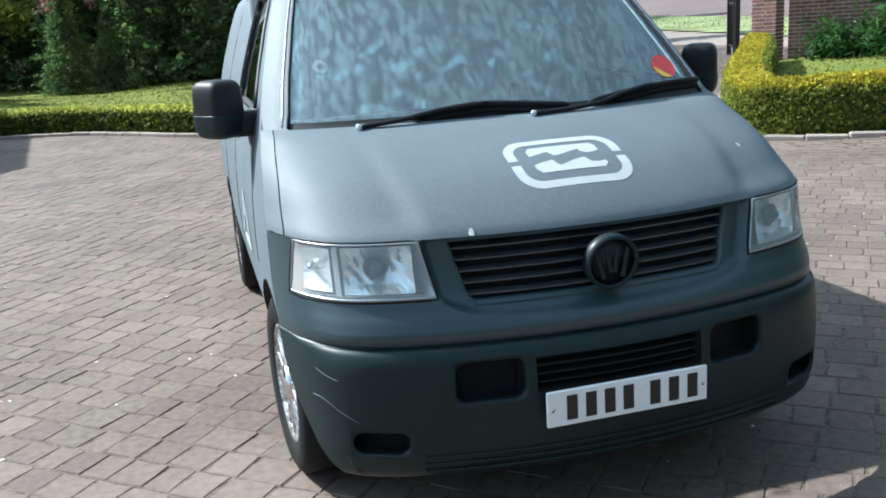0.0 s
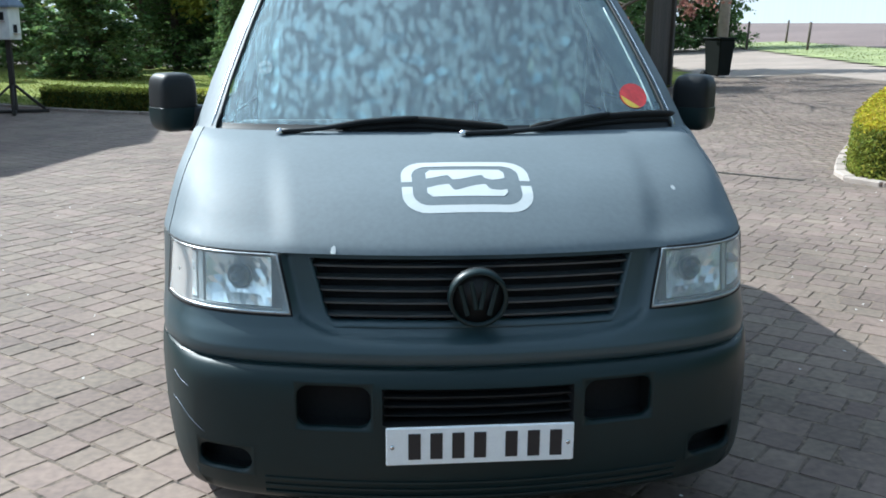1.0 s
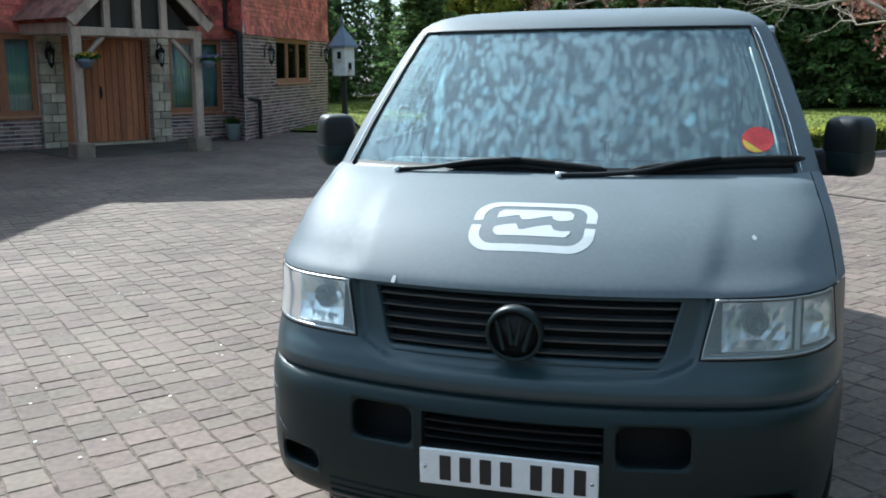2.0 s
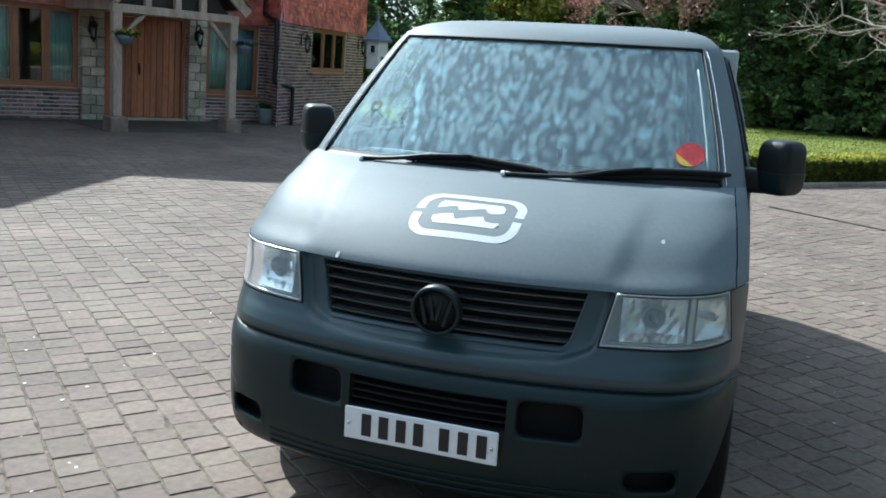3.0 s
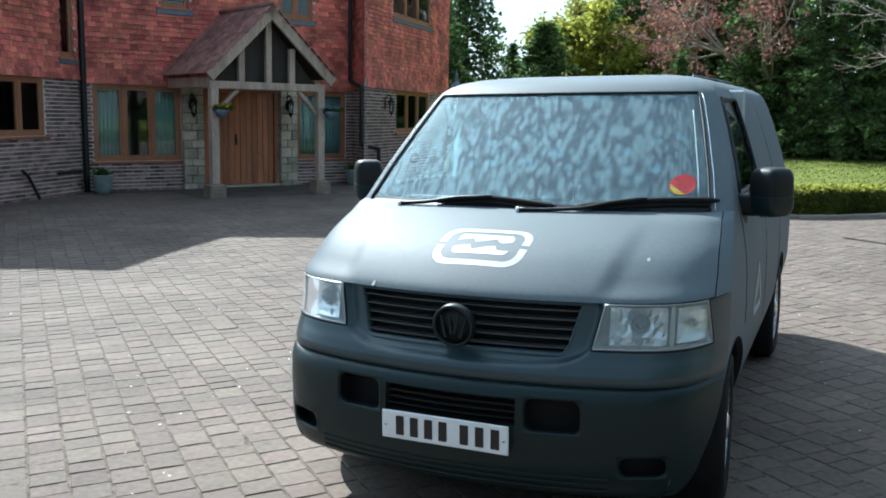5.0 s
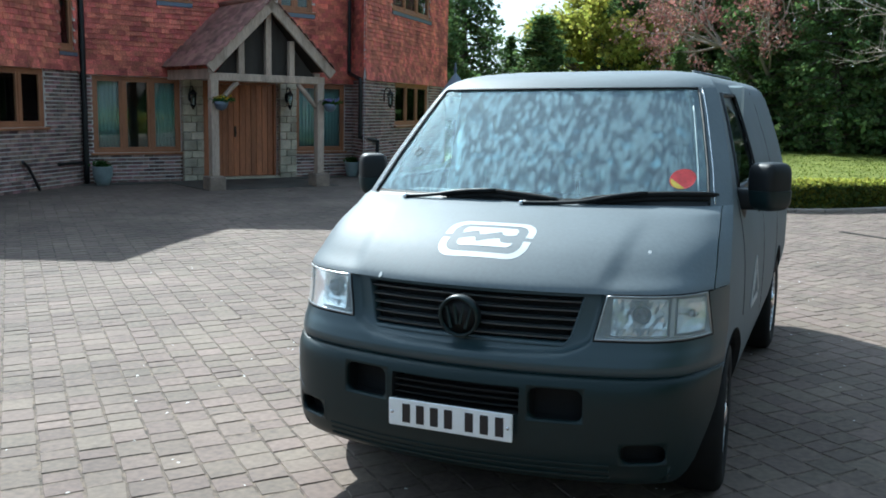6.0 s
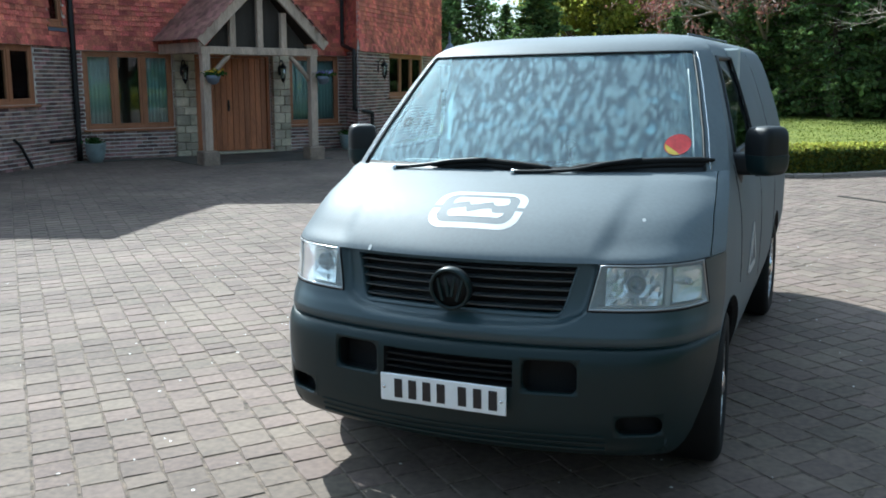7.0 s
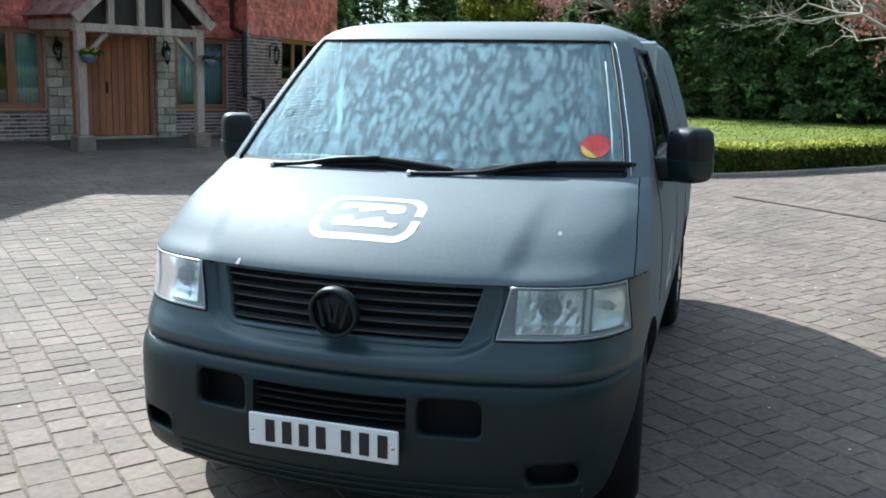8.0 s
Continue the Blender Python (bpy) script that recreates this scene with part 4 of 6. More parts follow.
for s in (-1, 1):
    wheel(0.87, s, 4)
    wheel(3.48, s)
    for ay in AXLES:
        vs, fs = [], []
        n = 28
        for k in range(n + 1):
            a = -0.35 + (math.pi + 0.7) * k / n
            y, z = ay + AR * math.cos(a), max(0.2, WZ + AR * math.sin(a))
            x = van_side(y, z)
            vs += [(s * (x + 0.004), y, z), (s * (x - 0.02), ay + (AR - 0.012) * math.cos(a), max(0.2, WZ + (AR - 0.012) * math.sin(a))), (s * 0.45, ay + (AR + 0.02) * math.cos(a), max(0.2, WZ + (AR + 0.02) * math.sin(a)))]
        for k in range(n):
            fs += [(3 * k, 3 * k + 1, 3 * k + 4, 3 * k + 3), (3 * k + 1, 3 * k + 2, 3 * k + 5, 3 * k + 4)]
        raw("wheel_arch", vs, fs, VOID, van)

# plate with plain bars for its characters
plate = box("number_plate", (-0.26, -0.034, 0.417), (0.26, -0.024, 0.527), PLATEWHITE, van, "white front plate with black bars", bevel=0.003)
for x in (-0.182, -0.122, -0.062, -0.002, 0.085, 0.147, 0.209):
    box("plate_bar", (x - 0.017, -0.0365, 0.434), (x + 0.017, -0.0335, 0.510), INK, plate, bevel=0.001)
for x in (-0.243, 0.243):
    lathe("plate_screw", [(0.001, -0.002), (0.006, -0.0015), (0.006, 0.002)], CHROME, plate, n=10, m=pose(x, -0.035, 0.472, 90, 0, 0))


def bonnet_pt(x, y):
    """The bonnet's height at a plan point."""
    lo, hi = 0.97, 1.243
    for _ in range(26):
        mid = (lo + hi) / 2
        if van_front(x, mid) < y:
            lo = mid
        else:
            hi = mid
    return lo + 0.0009


def decal(name, quads, mat, parent, label=""):
    """A thin sticker laid on the bonnet, from plan quads."""
    vs, fs = [], []
    for q in quads:
        n = len(vs)
        vs += [(x, y, bonnet_pt(x, y)) for x, y in q]
        fs.append(tuple(range(n, n + len(q))))
    return raw(name, vs, fs, mat, parent, label)


def rounded(hx, hy, r, n=8):
    """A rounded rectangle's outline from its right middle round to it again."""
    out = []
    for cx, cy, a0 in ((hx - r, hy - r, 0), (-hx + r, hy - r, 90), (-hx + r, -hy + r, 180), (hx - r, -hy + r, 270)):
        out += [(cx + r * math.cos(radians(a0 + 90 * k / n)), cy + r * math.sin(radians(a0 + 90 * k / n))) for k in range(n + 1)]
    return out


LX, LY = -0.001, 0.366
outer, inner = rounded(0.195, 0.122, 0.075), rounded(0.163, 0.094, 0.05)
half = len(outer) // 2
halves = []
for s in (1, -1):
    a = [(0.195, 0.012)] + outer[:half] + [(-0.195, 0.012)]
    b = [(0.163, 0.012)] + inner[:half] + [(-0.163, 0.012)]
    f = lambda q: (LX + q[0] + (0.012 if s < 0 else -0.004) * 0, LY + s * q[1])
    quads = []
    for k in range(len(a) - 1):
        for t in range(4 if k in (0, len(a) - 2, half // 2) else 1):
            m_ = 4 if k in (0, len(a) - 2, half // 2) else 1
            mix_ = lambda p, q, w: (p[0] + (q[0] - p[0]) * w, p[1] + (q[1] - p[1]) * w)
            quads.append((f(mix_(a[k], a[k + 1], t / m_)), f(mix_(a[k], a[k + 1], (t + 1) / m_)), f(mix_(b[k], b[k + 1], (t + 1) / m_)), f(mix_(b[k], b[k + 1], t / m_))))
    halves.append(quads)
emb = decal("bonnet_emblem", halves[0], WHITE, van, "white vinyl emblem of a split rounded frame")
decal("lower_frame", halves[1], WHITE, emb)
UPPER = [(0, 0.025), (0.107, 0.032), (0.226, 0.041), (0.29, 0.045), (0.305, 0.03), (0.34, 0.018), (0.44, 0.021), (0.52, 0.028), (0.607, 0.036), (0.726, 0.044), (0.74, 0.028), (0.8, 0.018), (0.845, 0.016), (0.93, 0.02), (1, 0.027)]
LOWER = [(0, -0.02), (0.13, -0.009), (0.25, -0.004), (0.29, -0.003), (0.305, -0.02), (0.33, -0.032), (0.38, -0.032), (0.46, -0.024), (0.54, -0.016), (0.607, -0.011), (0.726, -0.005), (0.75, -0.006), (0.765, -0.022), (0.8, -0.03), (0.9, -0.034), (1, -0.03)]
for wave, rim in ((UPPER, 0.074), (LOWER, -0.061)):
    quads, n = [], 50
    e = lambda t: ((LX - 0.12 + 0.24 * t, LY + rim - math.copysign(0.016, rim) * (smoothstep(0.06, 0, t) + smoothstep(0.94, 1, t))), (LX - 0.12 + 0.24 * t, LY + interp(t, wave)))
    for k in range(n):
        quads.append((e(k / n)[0], e((k + 1) / n)[0], e((k + 1) / n)[1], e(k / n)[1]))
    decal("wave_bar", quads, WHITE, emb)
for x, y, r in ((-0.396, 0.163, 0.008), (0.659, 0.425, 0.007)):
    pts = [(x + r * math.cos(a), y + 1.4 * r * math.sin(a)) for a in np.linspace(0, 6.283, 9)[:-1]]
    decal("stone_chip", [pts], WHITE, van)


# ---- ground ----
def inside_poly(x, y, poly):
    c, n = False, len(poly)
    for i in range(n):
        (x0, y0), (x1, y1) = poly[i], poly[i - 1]
        if (y0 > y) != (y1 > y) and x < (x1 - x0) * (y - y0) / (y1 - y0) + x0:
            c = not c
    return c


KERB_A = [(p.x, p.y) for p in smooth_line([(-8.2, 18.2), (-7.0, 17.5), (-5.5, 16.8), (-4.2, 16.0), (-2.65, 14.85), (-1.2, 13.2), (-0.2, 12.4), (0.8, 12.45), (1.9, 13.2), (2.9, 14.2), (3.9, 15.3), (5.6, 17.6), (7.2, 20.2)], 6)]
KERB_B = [(p.x, p.y) for p in smooth_line([(9.6, 13.9), (8.2, 11.9), (6.6, 9.8), (5.55, 8.2), (5.12, 7.2), (5.45, 6.55), (6.2, 5.95), (8.0, 5.0), (11.0, 3.6)], 6)]
LAWN_A = KERB_A + [(10, 24), (14, 44), (-60, 60), (-40, 18)]
LAWN_B = KERB_B + [(30, 3), (30, 9), (15, 14)]
DRAIN_A, DRAIN_D = Vector((1.3, 10.15, 0)), Vector((0.747, -0.665, 0))


def sheet(name, x0, x1, y0, y1, step, keep, dz, mat, label, kind="structure", bend=None):
    nx, ny = int((x1 - x0) / step), int((y1 - y0) / step)
    vs = [(x0 + i * step, y0 + j * step, (bend or land)(x0 + i * step, y0 + j * step) + dz) for j in range(ny + 1) for i in range(nx + 1)]
    fs = []
    for j in range(ny):
        for i in range(nx):
            if not keep or keep(x0 + (i + 0.5) * step, y0 + (j + 0.5) * step):
                a = j * (nx + 1) + i
                fs.append((a, a + 1, a + nx + 2, a + nx + 1))
    return raw(name, vs, fs, mat, None, label, True, kind=kind)


def far_land(x, y):
    return land(x, y) + 0.0125 * max(0.0, math.hypot(x, y) - 45) * smoothstep(-0.2, 0.5, (x / (abs(y) + 1)))


def on_drive(x, y):
    q = Vector((x, y, 0)) - DRAIN_A
    return x > 1.25 and DRAIN_D.x * q.y - DRAIN_D.y * q.x > 0


sheet("ground", -400, 400, -200, 600, 8.0, None, -0.14, SOIL, "bare ploughed earth reaching the horizon", bend=far_land)
sheet("lawn_a", -42, 14, 12, 44, 0.4, lambda x, y: all(inside_poly(x + a, y + b, LAWN_A) for a in (-0.26, 0.26) for b in (-0.26, 0.26)), 0.05, GRASS, "mown spring lawn behind a low hedge")
sheet("lawn_b", 5, 18, 2.8, 14, 0.3, lambda x, y: all(inside_poly(x + a, y + b, LAWN_B) for a in (-0.2, 0.2) for b in (-0.2, 0.2)), 0.06, GRASS, "small lawn inside a curved hedge")
sheet("paving_bed", -20, 13, -9, 24, 0.5, None, -0.0036, BED, "sand bed under the setts")
sheet("drive", 1, 30, 2, 60, 0.5, lambda x, y: on_drive(x, y) and not inside_poly(x, y, LAWN_A) and x < 16.1 + (y - 25) * 0.2, -0.012, CONCRETE, "worn beige concrete drive and lane")
sheet("verge", 10, 40, -10, 80, 0.5, lambda x, y: 16.1 + (y - 25) * 0.2 <= x < 20.5 + (y - 25) * 0.2, 0.03, VERGE, "grass verge beyond the lane")

# kerbs
def kerb(name, line, label):
    k = thing(name, label, "kerb", kind="structure")
    last = Vector(line[0]).to_3d()
    pts = [Vector(p).to_3d() for p in line]
    d = [0.0]
    for a, b in zip(pts, pts[1:]):
        d.append(d[-1] + (b - a).length)
    L = 0.45
    bm = bmesh.new()
    bm_box(bm, (-L / 2 + 0.002, -0.065, -0.1), (L / 2 - 0.002, 0.065, 0.055), 0.012)
    me = bpy.data.meshes.new("kerb_stone")
    bm.to_mesh(me)
    bm.free()
    me.materials.append(KERB)
    s = L / 2
    while s < d[-1]:
        x, y = np.interp(s, d, [p.x for p in pts]), np.interp(s, d, [p.y for p in pts])
        x2, y2 = np.interp(s + 0.1, d, [p.x for p in pts]), np.interp(s + 0.1, d, [p.y for p in pts])
        o = new("kerb_stone", me)
        o.parent = k
        o.matrix_world = pose(x, y, land(x, y) + random.uniform(-0.005, 0.005), 0, 0, math.degrees(math.atan2(y2 - y, x2 - x)))
        s += L


kerb("kerb_a", KERB_A, "curved concrete kerb along the lawn")
kerb("kerb_b", KERB_B, "rounded concrete kerb round the hedge")
box("drain_channel", (0.0, -0.04, -0.02), (4.4, 0.04, 0.006), GRIME, None, "narrow dark slot drain across the paving", 0.002, Matrix.Translation(DRAIN_A) @ Matrix.Rotation(math.atan2(DRAIN_D.y, DRAIN_D.x), 4, "Z"), kind="structure", category="drain")


# ---- house ----
def frame_at(p, deg):
    """A wall's own frame: x along it, y into the house, z up."""
    a = radians(deg)
    d = Vector((math.sin(a), math.cos(a), 0))
    y = Vector((-d.y, d.x, 0))
    m = Matrix(((d.x, y.x, 0, p[0]), (d.y, y.y, 0, p[1]), (0, 0, 1, 0), (0, 0, 0, 1)))
    return HOUSE @ m


MAIN = frame_at((-0.097, 0.158), 28)
LEFT = frame_at((-2.05, -3.92), -13)
RIGHT = frame_at((1.42, 1.75), -7)
RET_D = Vector((1.475 - 0.818, 1.303 - 1.88))
RETURN = frame_at((0.818, 1.88), math.degrees(math.atan2(RET_D.x, RET_D.y)))

BR_L, BR_H, BR_D = 0.211, 0.055, 0.05


def unit_box(name, dx, dy, dz, mat, bevel):
    bm = bmesh.new()
    bm_box(bm, (0, 0, 0), (dx, dy, dz), bevel)
    me = bpy.data.meshes.new(name)
    bm.to_mesh(me)
    bm.free()
    me.materials.append(mat)
    return me


BRICK_ME = unit_box("brick", BR_L, BR_D, BR_H, BRICK, 0.004)
TILE_V = [(0, -0.004, 0), (0.163, -0.004, 0), (0.163, 0.022, 0.15), (0, 0.022, 0.15), (0, -0.018, 0), (0.163, -0.018, 0), (0.163, 0.008, 0.15), (0, 0.008, 0.15)]
TILE_F = [(4, 5, 6, 7), (0, 1, 5, 4), (1, 2, 6, 5), (3, 0, 4, 7)]
TILE_ME = mesh_of("tile", TILE_V, TILE_F, TILE)


def hit(a0, a1, b0, b1):
    return a0 < b1 and b0 < a1


def walling(name, m, u0, u1, zb, ztop, openings, label, parts=260, bond=0.0, lead=0.0, deep=0.28, brick=None):
    """Brick below zb and hung tiles above it, on a solid wall with through openings (u0, u1, z0, z1)."""
    us = sorted({u0, u1, u0 + lead, *(o[0] for o in openings), *(o[1] for o in openings)})
    zs_ = sorted({-0.3, zb, ztop, *(max(-0.3, o[2]) for o in openings), *(o[3] for o in openings)})
    bm = bmesh.new()
    for a, b in zip(us, us[1:]):
        for c, d in zip(zs_, zs_[1:]):
            if a < u0 or b > u1 or any(o[0] <= a and b <= o[1] and o[2] <= c and d <= o[3] for o in openings):
                continue
            bm_box(bm, (a, 0.012 if c < zb else 0.004, c), (b, 0.03 if lead and b <= u0 + lead + 1e-6 else deep, d))
    bmesh.ops.transform(bm, matrix=m, verts=bm.verts)
    w = part(name, bm, MORTAR, None, label, kind="structure")
    verts, faces, made = [], [], 0
    one = unit_box("brick", BR_L, BR_D, BR_H, brick, 0.004) if brick else BRICK_ME
    rng = random.Random(name)
    k = 0
    while k * 0.075 - 0.15 < zb - 0.03:
        z = k * 0.075 - 0.15
        u = u0 - (0.1125 if k % 2 else 0.0) + bond
        while u < u1 - 0.01:
            a, b = max(u, u0), min(u + BR_L, u1)
            spans = [(a, b)]
            for o in openings:
                if hit(z, z + BR_H, o[2], o[3]):
                    spans = [q for s_ in spans for q in ((s_[0], min(s_[1], o[0] - 0.004)), (max(s_[0], o[1] + 0.004), s_[1])) if q[1] - q[0] > 0.03]
            for a, b in spans:
                push = rng.uniform(-0.003, 0.004)
                if b - a > BR_L - 0.002 and z > 0 and made < parts:
                    o = new("brick", one)
                    o.parent = w
                    o.matrix_world = m @ pose(a, -0.006 + push, z)
                    made += 1
                else:
                    q = len(verts)
                    for dy in (-0.006 + push, 0.03):
                        for du, dz in ((a, z), (b, z), (b, z + BR_H), (a, z + BR_H)):
                            verts.append(m @ Vector((du, dy, dz)))
                    faces += [(q, q + 1, q + 2, q + 3), (q, q + 4, q + 5, q + 1), (q + 1, q + 5, q + 6, q + 2), (q + 2, q + 6, q + 7, q + 3), (q + 3, q + 7, q + 4, q)]
            u += 0.225
        k += 1
    raw("brickwork", verts, faces, brick or BRICK, w, kind="stuff")
    if ztop > zb + 0.2:
        verts, faces, made, k = [], [], 0, 0
        while zb - 0.03 + k * 0.1 < ztop:
            z = zb - 0.03 + k * 0.1
            u = u0 - (0.0825 if k % 2 else 0.0)
            kick = 0.035 * max(0.0, 1 - k / 4) ** 2
            while u < u1 - 0.02:
                a, b = max(u, u0), min(u + 0.163, u1)
                mid = (a + b) / 2
                if not any(o[0] - 0.02 < mid < o[1] + 0.02 and hit(z + 0.02, z + 0.1, o[2], o[3]) for o in openings):
                    tm = m @ pose(a, -0.004 - kick - rng.uniform(0, 0.004), z + rng.uniform(-0.004, 0.004), rng.uniform(-1.5, 1.5), 0, 0)
                    if b - a > 0.16 and made < parts and z < zb + 1.3:
                        o = new("tile", TILE_ME)
                        o.parent = w
                        o.matrix_world = tm
                        made += 1
                    else:
                        q = len(verts)
                        verts += [tm @ Vector((x * (b - a) / 0.163, y, zz)) for x, y, zz in TILE_V]
                        faces += [tuple(q + i for i in f) for f in TILE_F]
                u += 0.165
            k += 1
        raw("hung_tiles", verts, faces, TILE, w, "red clay tile hanging", kind="stuff")
    return w


def window(name, m, u0, u1, z0, z1, lights, label, room="curtain", sill=True, mat=None):
    """A timber casement in an opening: outer frame, mullions, panes, sill; a curtain or a dim room behind."""
    mat = mat or FRAMEWOOD
    win = thing(name, label, "window", kind="structure")
    f, y0, y1 = 0.065, 0.03, 0.11
    bm = bmesh.new()
    for lo, hi in (((u0, y0, z0), (u0 + f, y1, z1)), ((u1 - f, y0, z0), (u1, y1, z1)), ((u0 + f, y0, z1 - f), (u1 - f, y1, z1)), ((u0 + f, y0, z0), (u1 - f, y1, z0 + f))):
        bm_box(bm, lo, hi, 0.006, m)
    part("window_frame", bm, mat, win)
    n = len(lights)
    total = sum(lights)
    u = u0 + f
    for i, share in enumerate(lights):
        wd = (u1 - u0 - 2 * f) * share / total
        a, b = u + (0.035 if i else 0), u + wd - (0.035 if i < n - 1 else 0)
        if i:
            box("mullion", (u - 0.035, y0 - 0.004, z0 + f), (u + 0.035, y1 - 0.004, z1 - f), mat, win, m=m)
        bm = bmesh.new()
        c = 0.045
        for lo, hi in (((a, y0 + 0.01, z0 + f), (a + c, y1 - 0.02, z1 - f)), ((b - c, y0 + 0.01, z0 + f), (b, y1 - 0.02, z1 - f)), ((a + c, y0 + 0.01, z1 - f - c), (b - c, y1 - 0.02, z1 - f)), ((a + c, y0 + 0.01, z0 + f), (b - c, y1 - 0.02, z0 + f + c))):
            bm_box(bm, lo, hi, 0.005, m)
        part("casement", bm, mat, win)
        g = box("pane", (a + c, 0.062, z0 + f + c), (b - c, 0.068, z1 - f - c), PANE, win, bevel=0, m=m)
        g.visible_shadow = False
        if room == "curtain" and (i != 1 or n == 2):
            vs, fs = [], []
            for k in range(33):
                x = a + (b - a) * k / 32
                yy = 0.19 + 0.018 * math.sin(k * 1.3)
                vs += [m @ Vector((x, yy, z0 + 0.02)), m @ Vector((x, yy, z1 - 0.02))]
            for k in range(32):
                fs.append((2 * k, 2 * k + 2, 2 * k + 3, 2 * k + 1))
            cur = raw("curtain", vs, fs, CURTAIN, None, "pale blue-grey curtain, in the end wing standing for pane reflections", True, category="curtain", group="curtains")
            so = cur.modifiers.new("cloth", "SOLIDIFY")
            so.thickness = 0.004
        u += wd
    if sill:
        box("window_sill", (u0 - 0.06, -0.05, z0 - 0.05), (u1 + 0.06, 0.06, z0 - 0.004), mat, win, bevel=0.008, m=m)
    # the room behind
    r = 1.6
    vs = [m @ Vector(p) for p in ((u0 - 0.6, 0.285, z0 - 0.6), (u1 + 0.6, 0.285, z0 - 0.6), (u1 + 0.6, r, z0 - 0.6), (u0 - 0.6, r, z0 - 0.6), (u0 - 0.6, 0.285, z1 + 0.3), (u1 + 0.6, 0.285, z1 + 0.3), (u1 + 0.6, r, z1 + 0.3), (u0 - 0.6, r, z1 + 0.3))]
    raw("room_lining", vs, [(0, 1, 2, 3), (4, 7, 6, 5), (3, 2, 6, 7), (0, 3, 7, 4), (1, 5, 6, 2)], ROOM, win)
    return win


EAVE = 6.3
MAIN_OPEN = [(-4.14, -2.32, 0.62, 2.16), (-1.83, -0.06, -0.3, 2.14), (0.42, 1.74, 0.60, 2.16), (-2.75, -2.08, 3.76, 4.7), (-0.02, 0.86, 3.76, 4.7)]
LEFT_OPEN = [(-2.95, -0.96, 1.16, 2.22), (-0.46, 0.04, 2.62, 3.95)]
RIGHT_OPEN = [(1.6, 4.3, 1.20, 2.27), (1.3, 4.3, 4.06, 4.95)]
walling("wall_main", MAIN, -4.6, 1.97, 2.2, 6.2, MAIN_OPEN, "brown brick wall with red hung tiles above")
walling("wall_left", LEFT, -1.15, 0.12, 2.25, 6.6, LEFT_OPEN, "brown brick wing wall with hung tiles", 140)
walling("wall_low", LEFT, -6.5, -1.15, 2.25, 4.4, LEFT_OPEN, "brick and tile wall of the lower wing", 200)
box("wall_step", (-1.15, 0.01, 4.3), (-1.09, 5.0, 6.6), TILE, None, "tiled end wall above the lower wing", 0.01, LEFT, kind="structure")
walling("wall_return", RETURN, 0.0, 0.874, 2.3, 5.85, [], "narrow brick and tile return wall", 80, deep=0.02)
walling("wall_right", RIGHT, -0.45, 6.0, 2.3, 5.85, RIGHT_OPEN, "brick wing wall with bright red hung tiles", bond=0.05, lead=0.35)
box("wall_gable", (6.0, 0.02, -0.3), (6.06, 6.0, 5.85), TILE, None, "plain end wall of the wing", 0.01, RIGHT, kind="structure")
box("wall_back", (-6.5, 5.5, -0.3), (6.0, 5.8, EAVE), MORTAR, None, "plain back wall of the house", 0.01, MAIN, kind="structure")
window("window_1", MAIN, -4.14, -2.32, 0.62, 2.16, (1, 1.05, 1), "three-light brown timber window with pale curtains")
window("window_2", MAIN, 0.42, 1.74, 0.60, 2.16, (1, 1), "two-light brown timber window beside the porch")
window("window_3", MAIN, -2.75, -2.08, 3.76, 4.7, (1,), "small upper timber window", "dim")
window("window_4", MAIN, -0.02, 0.86, 3.76, 4.7, (1, 1), "upper timber window over the porch", "dim")
window("window_5", LEFT, -2.95, -0.96, 1.16, 2.22, (1, 1, 1), "brown timber window in the brick wing", "dim")
window("window_6", LEFT, -0.46, 0.04, 2.62, 3.95, (1,), "tall narrow upper window with pale edge", "curtain")
# curtains added in these two windows imitate pale reflections in the panes
window("window_7", RIGHT, 1.6, 4.3, 1.20, 2.27, (1, 1, 1), "wide timber window of the end wing")
window("window_8", RIGHT, 1.3, 4.3, 4.06, 4.95, (1, 1, 1), "upper timber window with a lead apron")
for mm, a, b, z in ((MAIN, -2.80, -2.03, 3.62), (MAIN, -0.07, 0.91, 3.62), (LEFT, -0.5, 0.08, 2.5), (RIGHT, 1.25, 4.35, 3.92)):
    box("trim", (a, -0.04, z), (b, 0.0, z + 0.10), LEAD, None, "grey lead apron below the window", 0.006, mm, kind="structure")


def roof_slab(name, m, u0, u1, run, rise, label, eave):
    vs = []
    for t in (0.0, 0.16):
        for u, y in ((u0, -0.4), (u1, -0.4), (u1, run), (u0, run)):
            vs.append(m @ Vector((u, y, eave + (y + 0.4) / (run + 0.4) * rise + t)))
    raw(name, vs, [(3, 2, 1, 0), (4, 5, 6, 7), (0, 1, 5, 4), (1, 2, 6, 5), (2, 3, 7, 6), (3, 0, 4, 7)], ROOFTILE, None, label, kind="structure")


GABLE = [(-4.6, 7.2), (-3.25, 6.2), (-1.0, 7.45), (2.0, 6.6)]
for name, lo, hi, mat, lab, roof in (("wall_gable_main", 0.0, 0.25, TILE, "tile-hung gable over the porch", 0), ("roof_main", -0.2, 5.0, ROOFTILE, "pitched clay tile roof", 1)):
    prof = [(u, z + 0.12) for u, z in GABLE] + [(u, z) for u, z in GABLE[::-1]] if roof else [(-4.6, 6.17)] + [(u, z - 0.003) for u, z in GABLE] + [(2.0, 6.17)]
    n = len(prof)
    vs = [MAIN @ Vector((u, y, z)) for y in (lo, hi) for u, z in prof]
    raw(name, vs, [tuple(range(n)), tuple(range(2 * n - 1, n - 1, -1))] + [(k, n + k, n + (k + 1) % n, (k + 1) % n) for k in range(n)], mat, None, lab, kind="structure")
